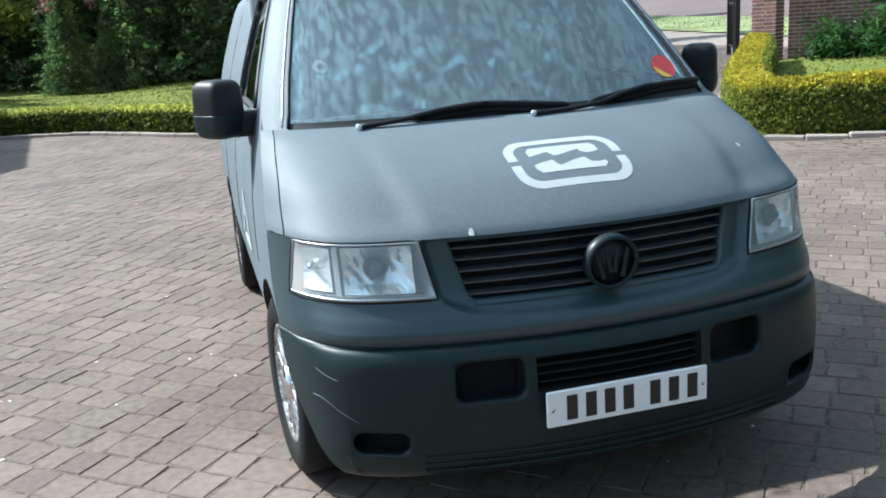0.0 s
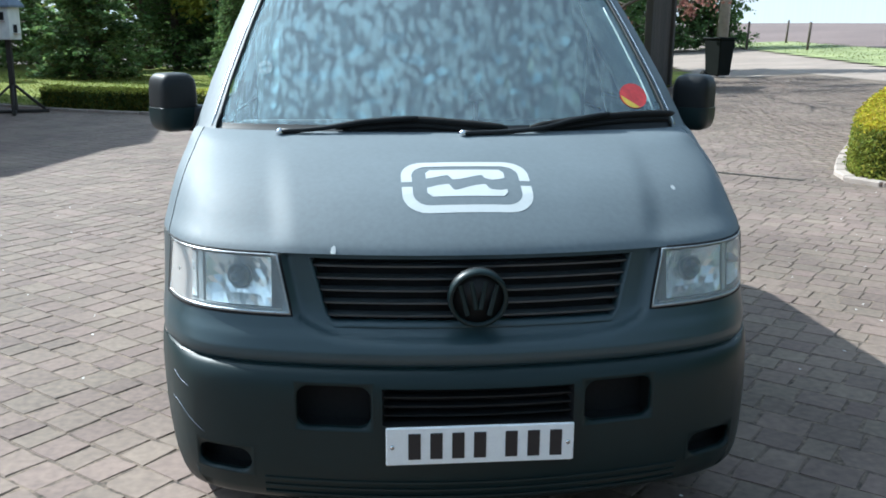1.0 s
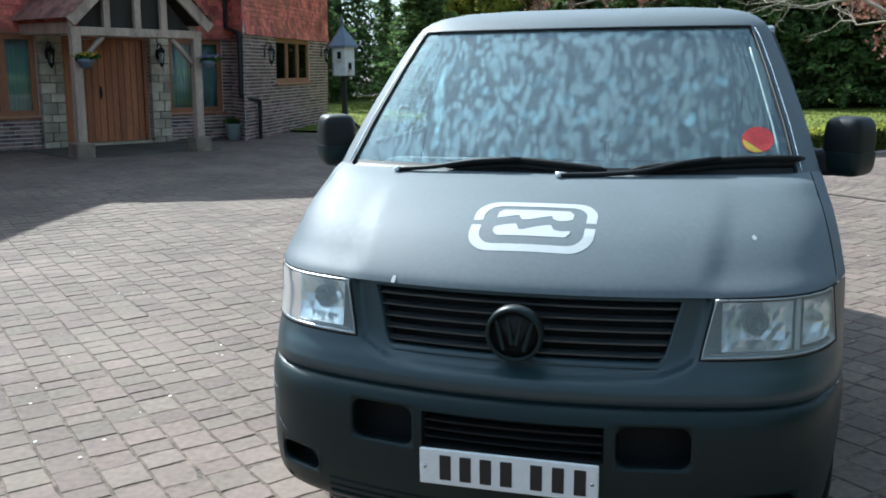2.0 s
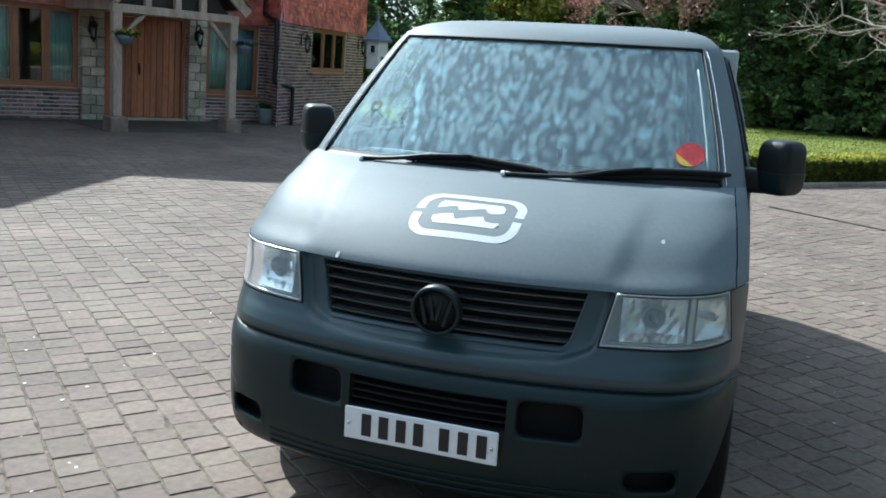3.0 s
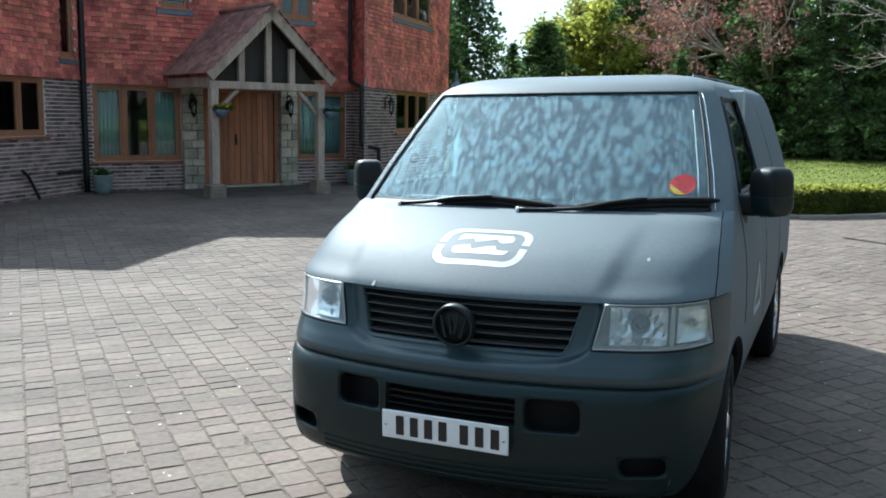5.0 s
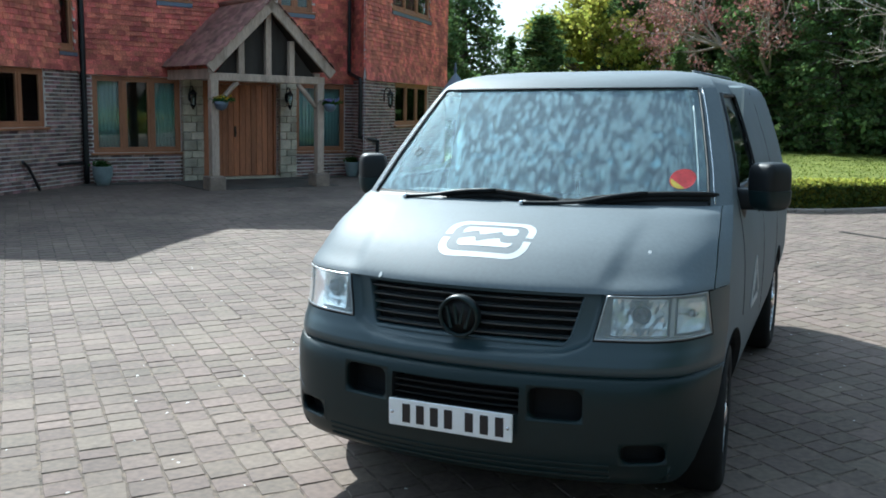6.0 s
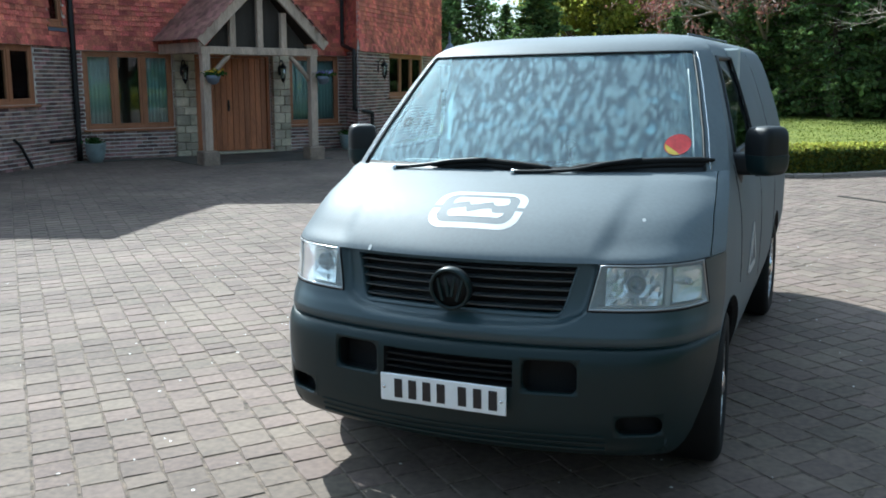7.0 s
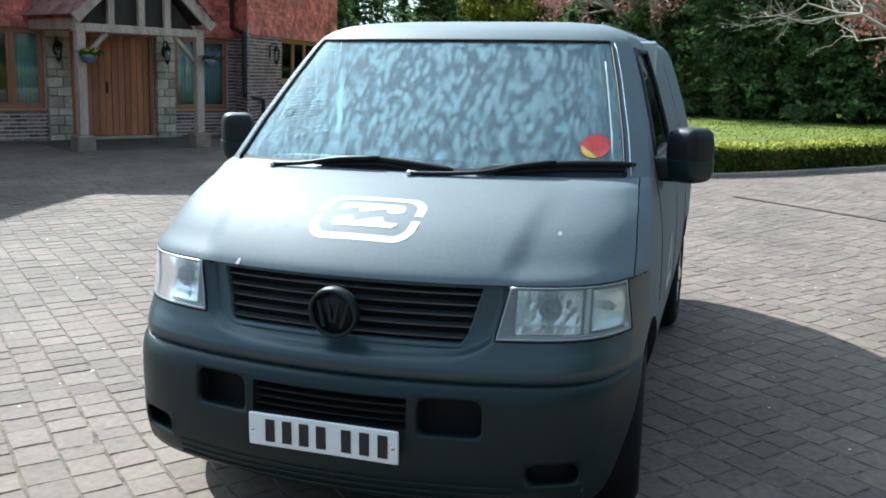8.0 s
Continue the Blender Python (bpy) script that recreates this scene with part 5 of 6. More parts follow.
roof_slab("roof_left", LEFT, -1.2, 0.12, 3.0, 0.3, "pitched clay tile roof", 6.62)
roof_slab("roof_low", LEFT, -6.5, -1.2, 3.0, 1.6, "pitched clay tile roof", 4.35)
roof_slab("roof_right", RIGHT, -0.7, 6.4, 3.0, 2.2, "pitched clay tile roof", 5.83)

# stone piers either side of the door
for a, b in ((-2.31, -1.86), (-0.03, 0.39)):
    pier = thing("stone_pier", "coursed buff sandstone pier beside the door", "pier", group="door piers", kind="structure")
    z, i = -0.1, 0
    while z < 2.16:
        h = (0.23, 0.17, 0.2, 0.15)[i % 4]
        h = min(h, 2.18 - z)
        cut = a + (b - a) * (0.38 if i % 2 else 0.64)
        for p, q in ((a, cut - 0.006), (cut + 0.006, b)):
            box("stone", (p, -0.10 - random.uniform(0, 0.012), z), (q, 0.02, z + h - 0.01), STONE, pier, bevel=0.012, m=MAIN)
        z += h
        i += 1

# front door
door = thing("door_1", "wide double door of vertical stained oak boards", "door", kind="structure")
for s, (a, b) in enumerate(((-1.76, -0.955), (-0.945, -0.13))):
    leaf = box("door_leaf", (a, 0.10, 0.06), (b, 0.14, 2.08), DOORWOOD, door, m=MAIN)
    n = 6
    for k in range(n):
        p, q = a + (b - a) * k / n + 0.004, a + (b - a) * (k + 1) / n - 0.004
        box("board", (p, 0.078, 0.065), (q, 0.102, 2.075), DOORWOOD, leaf, bevel=0.006, m=MAIN)
box("door_handle", (-1.075, 0.05, 0.93), (-1.035, 0.08, 1.17), IRON, door, "black iron latch plate", m=MAIN)
tube("latch", [MAIN @ Vector(p) for p in ((-1.055, 0.06, 1.10), (-1.055, 0.02, 1.10), (-1.055, 0.015, 1.0), (-1.055, 0.05, 0.98))], 0.009, IRON, door)
for a, b, z0, z1 in ((-1.83, -1.765, 0, 2.14), (-0.125, -0.06, 0, 2.14), (-1.765, -0.125, 2.085, 2.14)):
    box("door_frame", (a, 0.04, z0), (b, 0.16, z1), DOORWOOD, door, m=MAIN)
box("threshold", (-1.85, -0.10, -0.1), (-0.04, 0.2, 0.055), STONE, door, bevel=0.012, m=MAIN)
box("porch_floor", (-2.75, -2.3, -0.2), (0.2, -0.1, 0.012), DARKSTONE, None, "worn dark stone flags under the porch", 0.02, MAIN, kind="structure")

# dark strips along the wall foot, either side of the porch
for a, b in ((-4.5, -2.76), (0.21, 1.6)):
    box("wall_border", (a, -0.42, -0.2), (b, -0.012, 0.014), DARKSTONE, None, "dark stone strip along the wall foot", 0.012, MAIN, kind="structure", category="border")
for u, z in ((-2.62, 1.62), (-2.52, 0.98)):
    star = thing("window_star", "white paper star hanging in the window", "decoration", MAIN @ pose(u, 0.16, z), group="window stars")
    for k in range(4):
        box("ray", (-0.009, -0.002, -0.16), (0.009, 0.002, 0.16), WHITEWOOD, star, m=pose(0, 0.001 * k, 0, 0, 45 * k + 10, 0))

# porch
porch = thing("porch", "oak-framed porch with a tiled gable roof", "porch")
PU0, PU1, PW = -2.54, -0.22, -2.16
for u in (PU0, PU1):
    box("post", (u - 0.08, PW - 0.08, 0.27), (u + 0.08, PW + 0.08, 2.12), OAK, porch, bevel=0.012, m=MAIN)
    box("plinth", (u - 0.17, PW - 0.17, -0.15), (u + 0.17, PW + 0.17, 0.27), PLINTHSTONE, porch, "rough stone post base", bevel=0.02, m=MAIN)
    box("side_plate", (u - 0.07, PW + 0.08, 2.12), (u + 0.07, -0.02, 2.32), OAK, porch, bevel=0.01, m=MAIN)
box("tie_beam", (PU0 - 0.10, PW - 0.075, 2.09), (PU1 + 0.10, PW + 0.075, 2.24), OAK, porch, bevel=0.012, m=MAIN)
APU, APZ = -1.385, 3.62
for u, top in ((APU, 3.42), (-1.965, 2.86), (-0.87, 2.92)):
    box("stud", (u - 0.062, PW - 0.05, 2.24), (u + 0.062, PW + 0.05, top), OAK, porch, bevel=0.008, m=MAIN)
bm = bmesh.new()
tri = [(PU0 + 0.1, 2.24), (PU1 - 0.06, 2.24), (APU, 3.5)]
vs = [bm.verts.new(MAIN @ Vector((u, y, z))) for y in (PW + 0.09, PW + 0.12) for u, z in tri]
for f in ((0, 1, 2), (5, 4, 3), (0, 3, 4, 1), (1, 4, 5, 2), (2, 5, 3, 0)):
    bm.faces.new([vs[k] for k in f])
part("gable_boarding", bm, FENCEWOOD, porch, "dark boarding behind the studs")
for s, u in ((1, PU0), (-1, PU1)):
    pts = [MAIN @ Vector((u + s * (0.08 + 0.42 * t), PW, 1.62 + 0.46 * t + 0.02 * math.sin(math.pi * t))) for t in np.linspace(0, 1, 8)]
    tube("brace", pts, 0.05, OAK, porch, n=4)
for s, ue, ze in ((-1, -2.72, 2.31), (1, 0.03, 2.29)):
    # rafters at the gable, roof boarding, and courses of tiles
    def slope(u_t, w, lift=0.0):
        return MAIN @ Vector((APU + (ue - APU) * u_t, w, APZ + 0.10 + (ze - APZ) * u_t + lift))
    d = (slope(1, 0) - slope(0, 0))
    ln_ = d.length
    nrm = (MAIN.to_3x3() @ Vector((s * (APZ - ze), 0, abs(ue - APU)))).normalized()
    out = (MAIN.to_3x3() @ Vector((0, -1, 0))).normalized()
    bm = bmesh.new()
    bas = Matrix((d.normalized(), out, nrm)).transposed().to_4x4()
    base = Matrix.Translation(slope(0, PW - 0.17)) @ bas
    bm_box(bm, (-0.02, -0.035, -0.20), (ln_ + 0.05, 0.035, 0.0), 0.01, base)
    part("barge_board", bm, OAK, porch)
    bm = bmesh.new()
    bm_box(bm, (0, 0, -0.05), (ln_, -(PW - 0.15), -0.012), 0.0, Matrix.Translation(slope(0, 0)) @ bas)
    part("roof_boarding", bm, FENCEWOOD, porch)
    rows_, n = int(ln_ / 0.1), 15
    tm0 = mesh_of("roof_tile", [(x, y, z) for z in (0.0, 0.014) for x, y in ((0, 0), (0.15, 0), (0.15, 0.158), (0, 0.158))], [(4, 5, 6, 7), (0, 4, 7, 3), (1, 2, 6, 5), (0, 1, 5, 4), (2, 3, 7, 6)], ROOFTILE)
    for r in range(rows_ + 1):
        for k in range(n):
            y = 2.36 - (k + 1) * 0.161 + (0.08 if r % 2 else 0)
            if y < -0.02:
                continue
            o = new("roof_tile", tm0)
            o.parent = porch
            o.matrix_world = Matrix.Translation(slope(0, 0)) @ bas @ pose(ln_ - 0.12 - r * 0.1 + 0.02, y - 0.0, 0.0 + random.uniform(0, 0.003), 0, 4.5, 0)
tube("ridge", [MAIN @ Vector((APU, w, APZ + 0.125)) for w in (-2.37, -1.2, 0.0)], 0.06, ROOFTILE, porch, n=10)


def lantern(m, group="coach lanterns"):
    l = thing("wall_lantern", "black iron coach lantern on the wall", "lantern", m, group=group)
    hexp = lambda prof, name, mat, lab="": lathe(name, prof, mat, l, lab, n=6)
    hexp([(0.02, 0.20), (0.085, 0.13), (0.095, 0.115), (0.085, 0.105)], "cap", IRON)
    hexp([(0.07, 0.105), (0.05, -0.12), (0.04, -0.125)], "glazing", PANE)
    hexp([(0.055, -0.12), (0.058, -0.14), (0.03, -0.18), (0.012, -0.22)], "base", IRON)
    for k in range(6):
        a = math.pi / 3 * k
        tube("rib", [(0.073 * math.cos(a), 0.073 * math.sin(a), 0.11), (0.053 * math.cos(a), 0.053 * math.sin(a), -0.12)], 0.006, IRON, l, n=5)
    tube("candle", [(0, 0, -0.12), (0, 0, 0.02)], 0.016, WHITEWOOD, l)
    tube("bracket", [(0, 0, 0.2), (0, 0.02, 0.26), (0, 0.09, 0.27), (0, 0.16, 0.2), (0, 0.16, -0.06)], 0.012, IRON, l, n=6)
    lathe("back_plate", [(0.001, -0.01), (0.05, -0.008), (0.05, 0.008), (0.001, 0.01)], IRON, l, n=16, m=pose(0, 0.165, 0.05, 90, 0, 0) @ Matrix.Diagonal((0.8, 2.2, 1, 1)))
    return l


l0 = lantern(MAIN @ pose(-2.16, -0.28, 1.74))
copy_thing(l0, MAIN @ pose(0.12, -0.28, 1.77))
copy_thing(l0, RIGHT @ pose(0.80, -0.17, 1.85))
copy_thing(l0, RIGHT @ pose(5.35, -0.17, 1.92))


def basket(m, petal, label):
    b = thing("hanging_basket", label, "flower basket", m, group="post baskets")
    lathe("bowl", [(0.03, -0.17), (0.09, -0.14), (0.13, -0.06), (0.14, 0.0), (0.12, 0.0)], LEAD, b, n=16)
    rng = np.random.default_rng(3)
    v, f = leaf_cards(rng, rng.normal(size=(160, 3)) * (0.08, 0.08, 0.03) + (0, 0, 0.03), 0.05)
    o = tagged(new("foliage", cards_mesh("foliage", v, f, SHRUB)), kind="stuff")
    o.parent = b
    v, f = leaf_cards(rng, rng.normal(size=(60, 3)) * (0.07, 0.07, 0.02) + (0, 0, 0.07), 0.045, long=1.0)
    o = tagged(new("blossom", cards_mesh("blossom", v, f, petal)), kind="stuff")
    o.parent = b
    tube("hook", [(0, 0.14, -0.1), (0, 0.2, -0.05), (0, 0.2, 0.1)], 0.008, IRON, b, n=5)


basket(MAIN @ pose(PU0 + 0.05, PW - 0.24, 1.70), PETAL, "hanging basket of yellow flowers on the post")
basket(MAIN @ pose(PU1 + 0.12, PW - 0.24, 1.70), MAUVE, "hanging basket of mauve flowers on the post")


def pot(m, label):
    p = thing("plant_pot", label, "plant pot", m, group="glazed pots")
    lathe("pot", [(0.11, 0.0), (0.15, 0.08), (0.19, 0.22), (0.195, 0.34), (0.205, 0.36), (0.19, 0.38), (0.17, 0.36), (0.16, 0.3)], GLAZE, p, n=28)
    lathe("soil", [(0.001, 0.315), (0.168, 0.32), (0.16, 0.3)], BED, p, n=20)
    rng = np.random.default_rng(8)
    v, f = leaf_cards(rng, rng.normal(size=(150, 3)) * (0.08, 0.08, 0.035) + (0, 0, 0.40), 0.05)
    o = tagged(new("plant", cards_mesh("plant", v, f, SHRUB)), kind="stuff")
    o.parent = p


pot(MAIN @ pose(-4.12, -0.42, 0.0), "grey-blue glazed pot with a small plant")
pot(MAIN @ pose(1.72, -0.40, -0.02), "pale glazed pot beside the drainpipe")


def pipe(name, m, pts, r, label):
    line = []
    for a, b in zip(pts, pts[1:]):
        line += [Vector(a).lerp(Vector(b), t) for t in (0.0, 0.06, 0.94)]
    line.append(Vector(pts[-1]))
    return tube(name, [m @ p for p in line], r, IRON, None, label, 10, kind="structure", category="pipe")


pipe("downpipe_a", MAIN, [(-4.33, -0.10, 5.0), (-4.33, -0.10, 0.02)], 0.055, "black cast rainwater pipe in the corner")
pipe("downpipe_b", Matrix.Identity(4), [MAIN @ Vector((1.80, -0.09, 5.2)), MAIN @ Vector((1.80, -0.09, 2.42)), MAIN @ Vector((1.66, -0.80, 2.28)), MAIN @ Vector((1.66, -0.80, 0.95)), RIGHT @ Vector((0.2, -0.08, 0.85)), RIGHT @ Vector((0.2, -0.08, 0.0))], 0.045, "black cranked rainwater pipe")
pipe("overflow_pipe", LEFT, [(-0.70, -0.05, 0.45), (0.05, -0.05, 0.45)], 0.03, "black waste pipe on the brickwork")
pipe("bent_pipe", LEFT, [(-1.78, -0.06, 0.56), (-1.62, -0.06, 0.45), (-1.40, -0.12, 0.02)], 0.028, "black bent pipe against the wall")


# ---- garden and distance ----
def hedge(name, line, inset, width, height, mat, label, seed, density=900, size=0.034, top=None):
    rng = np.random.default_rng(seed)
    pts = [Vector(p).to_3d() for p in line]
    h = thing(name, label, "hedge")
    prof = [(-0.5, 0.0), (-0.5, 0.45), (-0.46, 0.88), (-0.3, 1.0), (0.0, 1.03), (0.3, 1.0), (0.46, 0.88), (0.5, 0.45), (0.5, 0.0)]
    vs, fs = [], []
    ring = []
    for i, p in enumerate(pts):
        d = (pts[min(i + 1, len(pts) - 1)] - pts[max(i - 1, 0)]).normalized()
        nrm = Vector((-d.y, d.x, 0))
        c = p + nrm * (inset + width / 2)
        g = land(c.x, c.y)
        row = [Vector((c.x + nrm.x * a * width, c.y + nrm.y * a * width, g + 0.04 + b * height * (1 + 0.05 * noise.noise(c * 0.9)))) for a, b in prof]
        ring.append(row)
        vs += [(q - Vector((c.x, c.y, q.z))) * 0.86 + Vector((c.x, c.y, g + (q.z - g) * 0.93)) for q in row]
    n = len(prof)
    for i in range(len(pts) - 1):
        for k in range(n - 1):
            fs.append((i * n + k, i * n + k + 1, (i + 1) * n + k + 1, (i + 1) * n + k))
    fs += [tuple(range(n))[::-1], tuple((len(pts) - 1) * n + k for k in range(n))]
    raw("inner_growth", vs, fs, CONIFER, h)
    cs, tops = [], []
    for i in range(len(ring) - 1):
        for k in range(n - 1):
            a, b, c, d = ring[i][k], ring[i][k + 1], ring[i + 1][k + 1], ring[i + 1][k]
            area = ((b - a).cross(d - a)).length
            m = max(1, int(area * density))
            u, v = rng.random(m)[:, None], rng.random(m)[:, None]
            q = (1 - u) * (1 - v) * np.array(a) + u * (1 - v) * np.array(b) + u * v * np.array(c) + (1 - u) * v * np.array(d)
            q += rng.normal(size=(m, 3)) * 0.02
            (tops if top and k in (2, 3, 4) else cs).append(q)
    for i, caps in ((0, ring[0]), (1, ring[-1])):
        a = np.array([list(q) for q in caps])
        q = a.mean(0) + (a[rng.integers(0, n, 300)] - a.mean(0)) * rng.random((300, 1))
        cs.append(q + rng.normal(size=q.shape) * 0.02)
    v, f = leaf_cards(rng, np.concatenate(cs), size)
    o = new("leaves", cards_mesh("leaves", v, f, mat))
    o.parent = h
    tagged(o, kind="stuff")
    # the hedge's top faces take the lighter leaf material
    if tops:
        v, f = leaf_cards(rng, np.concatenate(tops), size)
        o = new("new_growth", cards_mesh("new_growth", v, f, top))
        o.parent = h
        tagged(o, "lighter yellow-green leaves on top", kind="stuff")
    return h


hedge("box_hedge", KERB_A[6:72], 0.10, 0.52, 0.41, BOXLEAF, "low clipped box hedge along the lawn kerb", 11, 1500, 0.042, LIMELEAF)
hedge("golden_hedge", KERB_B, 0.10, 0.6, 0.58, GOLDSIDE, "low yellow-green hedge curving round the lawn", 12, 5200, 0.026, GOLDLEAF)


def grass(name, keep, x0, x1, y0, y1, n, size, seed, label, dz=0.065):
    rng = np.random.default_rng(seed)
    c = np.stack([rng.uniform(x0, x1, n), rng.uniform(y0, y1, n), np.zeros(n)], 1)
    c = np.array([(x, y, land(x, y) + dz) for x, y, _ in c if keep(x, y)])
    v, f = leaf_cards(rng, c, size, long=2.2)
    ob = new(name, cards_mesh(name, v, f, BLADE))
    return tagged(ob, label, "grass", kind="stuff")


grass("lawn_grass", lambda x, y: inside_poly(x, y, LAWN_A), -14, 9, 12, 34, 40000, 0.024, 21, "short spring grass on the lawn")
grass("corner_grass", lambda x, y: inside_poly(x, y, LAWN_B), 5, 16, 3, 13, 7000, 0.03, 22, "short grass inside the hedge")
grass("verge_grass", lambda x, y: 16.1 + (y - 25) * 0.2 <= x < 20.5 + (y - 25) * 0.2, 12, 30, 14, 50, 7000, 0.03, 23, "rough grass on the verge", 0.09)


def conifer(seed, h, r, mat=CONIFER, n=13000, size=0.115, bare=0.04):
    """Trunk, limbs and a crown of drooping sprays in uneven tiers."""
    rng = np.random.default_rng(seed)
    t = thing("conifer", "tall dark evergreen, at the lawn's edge and as unseen light block", "tree", group="evergreen belt")
    tube("trunk", [(0, 0, -0.2), (0.05, 0, h * 0.5), (0, 0, h * 0.97)], [0.17, 0.1, 0.02], BARK, t)
    vs, fs = [], []
    cs = []
    tiers = int(h * 4.2)
    for i in range(tiers):
        z = h * (bare + (1 - bare) * i / tiers)
        reach = r * (1 - i / tiers) ** 0.75 * rng.uniform(0.72, 1.15) + 0.12
        k = max(4, int(9 * (1 - 0.5 * i / tiers)))
        a0 = rng.uniform(0, 6.3)
        for j in range(k):
            a = a0 + 6.283 * j / k + rng.normal() * 0.25
            l = reach * rng.uniform(0.55, 1.12)
            q = len(vs)
            if l > 0.7:
                tv, tf = tube_data([(0, 0, z), (0.5 * l * math.cos(a), 0.5 * l * math.sin(a), z + 0.04 * l), (l * math.cos(a), l * math.sin(a), z - 0.12 * l)], [0.03, 0.02, 0.006], 4, False)
                vs += tv
                fs += [tuple(q + w for w in f) for f in tf]
            m = max(3, int(n / (tiers * k) * (0.4 + l / r)))
            s = rng.beta(2.2, 1.2, m) * l
            c = np.stack([s * math.cos(a), s * math.sin(a), z + 0.05 * s - 0.14 * s * s / max(l, 0.3)], 1)
            cs.append(c + rng.normal(size=c.shape) * (0.13, 0.13, 0.09) * (0.6 + 0.5 * l / r))
    raw("branching", vs, fs, BARK, t, kind="stuff")
    c = np.concatenate(cs)
    v, f = leaf_cards(rng, c, size, flat=0.3, long=1.9)
    o = new("crown", cards_mesh("crown", v, f, mat))
    o.parent = t
    tagged(o, kind="stuff")
    return t


def broadleaf(name, seed, h, r, mat, label, at, n=6000, size=0.12, dense=1.0, bark=None, stem=0.35, lean=(0, 0), twigs=True):
    """A forked trunk, spreading limbs and twigs, with leaves or buds along the twigs."""
    rng = np.random.default_rng(seed)
    bark = bark or BARK
    t = thing(name, label, "tree", Matrix.Translation((at[0], at[1], land(*at))))
    fork = Vector((lean[0] * stem, lean[1] * stem, h * stem))
    tube("trunk", [(0, 0, -0.2), fork * 0.5 + Vector((0.05, 0.04, 0)), fork], [0.17 * h / 7, 0.12 * h / 7, 0.10 * h / 7], BARK, t)
    vs, fs, ends = [], [], []

    def grow(p, d, l, rad, lvl):
        q = p + d * l
        mid = p.lerp(q, 0.5) + Vector(rng.normal(size=3) * 0.07 * l)
        k = len(vs)
        tv, tf = tube_data([p, mid, q], [rad, rad * 0.8, rad * 0.6], 5, False)
        vs.extend(tv)
        fs.extend(tuple(k + w for w in f) for f in tf)
        if lvl >= 2:
            ends.append((mid, q))
        if lvl < 4:
            for _ in range(3 if lvl else 4):
                e = (d + Vector(rng.normal(size=3)) * 0.55 + Vector((0, 0, 0.12))).normalized()
                grow(q if rng.random() < 0.7 else mid, e, l * rng.uniform(0.55, 0.8), rad * 0.58, lvl + 1)

    for k in range(5):
        a = 6.283 * k / 5 + rng.normal() * 0.3
        grow(fork * rng.uniform(0.75, 1.0), Vector((math.cos(a) * 0.8 + lean[0] * 0.15, math.sin(a) * 0.8 + lean[1] * 0.15, rng.uniform(0.5, 1.2))).normalized(), r * 0.42, 0.07 * h / 7, 0)
    raw("branching", vs, fs, bark, t, smooth=True, kind="stuff")
    if n:
        e = np.array([[list(a), list(b)] for a, b in ends])
        i = rng.integers(0, len(e), n)
        u = rng.random((n, 1))
        c = e[i, 0] * (1 - u) + e[i, 1] * u + rng.normal(size=(n, 3)) * 0.13 * dense
        v, f = leaf_cards(rng, c, size, long=1.4)
        o = new("crown", cards_mesh("crown", v, f, mat))
        o.parent = t
        tagged(o, kind="stuff")
    return t


protos = [conifer(31, 8.5, 2.3), conifer(32, 7.0, 2.0), conifer(33, 10.0, 2.6)]
rngp = random.Random(4)
spots = []
for az, dist in [(-33, 31), (-30.5, 34), (-28.5, 30), (-26, 33), (-24, 29), (-21.8, 32), (-19.0, 35), (-16.5, 38), (-11.5, 31), (-9.0, 33), (-7.2, 29.5), (-5.0, 31), (-3.2, 29), (-1.2, 31.5), (0.8, 29), (2.8, 30.5), (4.6, 28.5), (6.6, 30), (8.6, 28), (10.8, 29), (13, 27.5)]:
    dist *= 1.2 + 0.22 * min(1.0, max(0.0, -az / 11))
    spots.append((0.3 + dist * math.sin(radians(az)), -2.6 + dist * math.cos(radians(az))))
for k in range(18):
    az = -36 + 3.3 * k + rngp.uniform(-0.8, 0.8)
    if not -20.5 < az < -15.5:
        spots.append((0.3 + 52 * math.sin(radians(az)), -2.6 + 52 * math.cos(radians(az))))
# unseen trees, added to cut the sky light from the right
for x, y in ((16.5, 2.0), (17.2, -1.0), (16.6, -4.0), (16.0, -7.0), (15.0, -10.0)):
    spots.append((x, y))
low = len(spots)
spots += [(-3.4, 32.4), (-1.9, 32.8), (-4.9, 33.2), (-0.6, 33.6)]
back = len(spots)
# unseen row behind the camera, added to block sky and darken the van's reflections
for k in range(15):
    spots.append((-17 + 2.4 * k + rngp.uniform(-0.5, 0.5), -12.5 - 3 * math.sin(math.pi * k / 14) + rngp.uniform(-0.6, 0.6)))
for i, (x, y) in enumerate(spots):
    k = (0.7 if i in (13, 15) else 0.74 if i == 6 else 0.55 if i == 7 else 1.5 if low - 5 <= i < low else 0.38 if low <= i < back else 0.7 if i >= back else 1.18) * rngp.uniform(0.85, 1.12)
    m = pose(x, y, land(x, y), 0, 0, rngp.uniform(0, 360)) @ Matrix.Diagonal((k * rngp.uniform(0.95, 1.25), k * rngp.uniform(0.95, 1.25), k, 1))
    if i < 3:
        protos[i].matrix_world = m
    else:
        o = copy_thing(protos[i % 3], m)
        o.matrix_world = m
fir = copy_thing(protos[1], pose(-9.7, 31.0, land(-9.7, 31.0), 0, 0, 70) @ Matrix.Diagonal((0.9, 0.9, 0.66, 1)))
tagged(fir, "small pointed evergreen on the lawn's edge", "tree", "evergreen belt")
broadleaf("lime_tree", 41, 12.0, 4.7, LIMELEAF, "yellow-green young tree beyond the lawn", (-10.0, 41.5), 30000, 0.17, 1.8, stem=0.2)
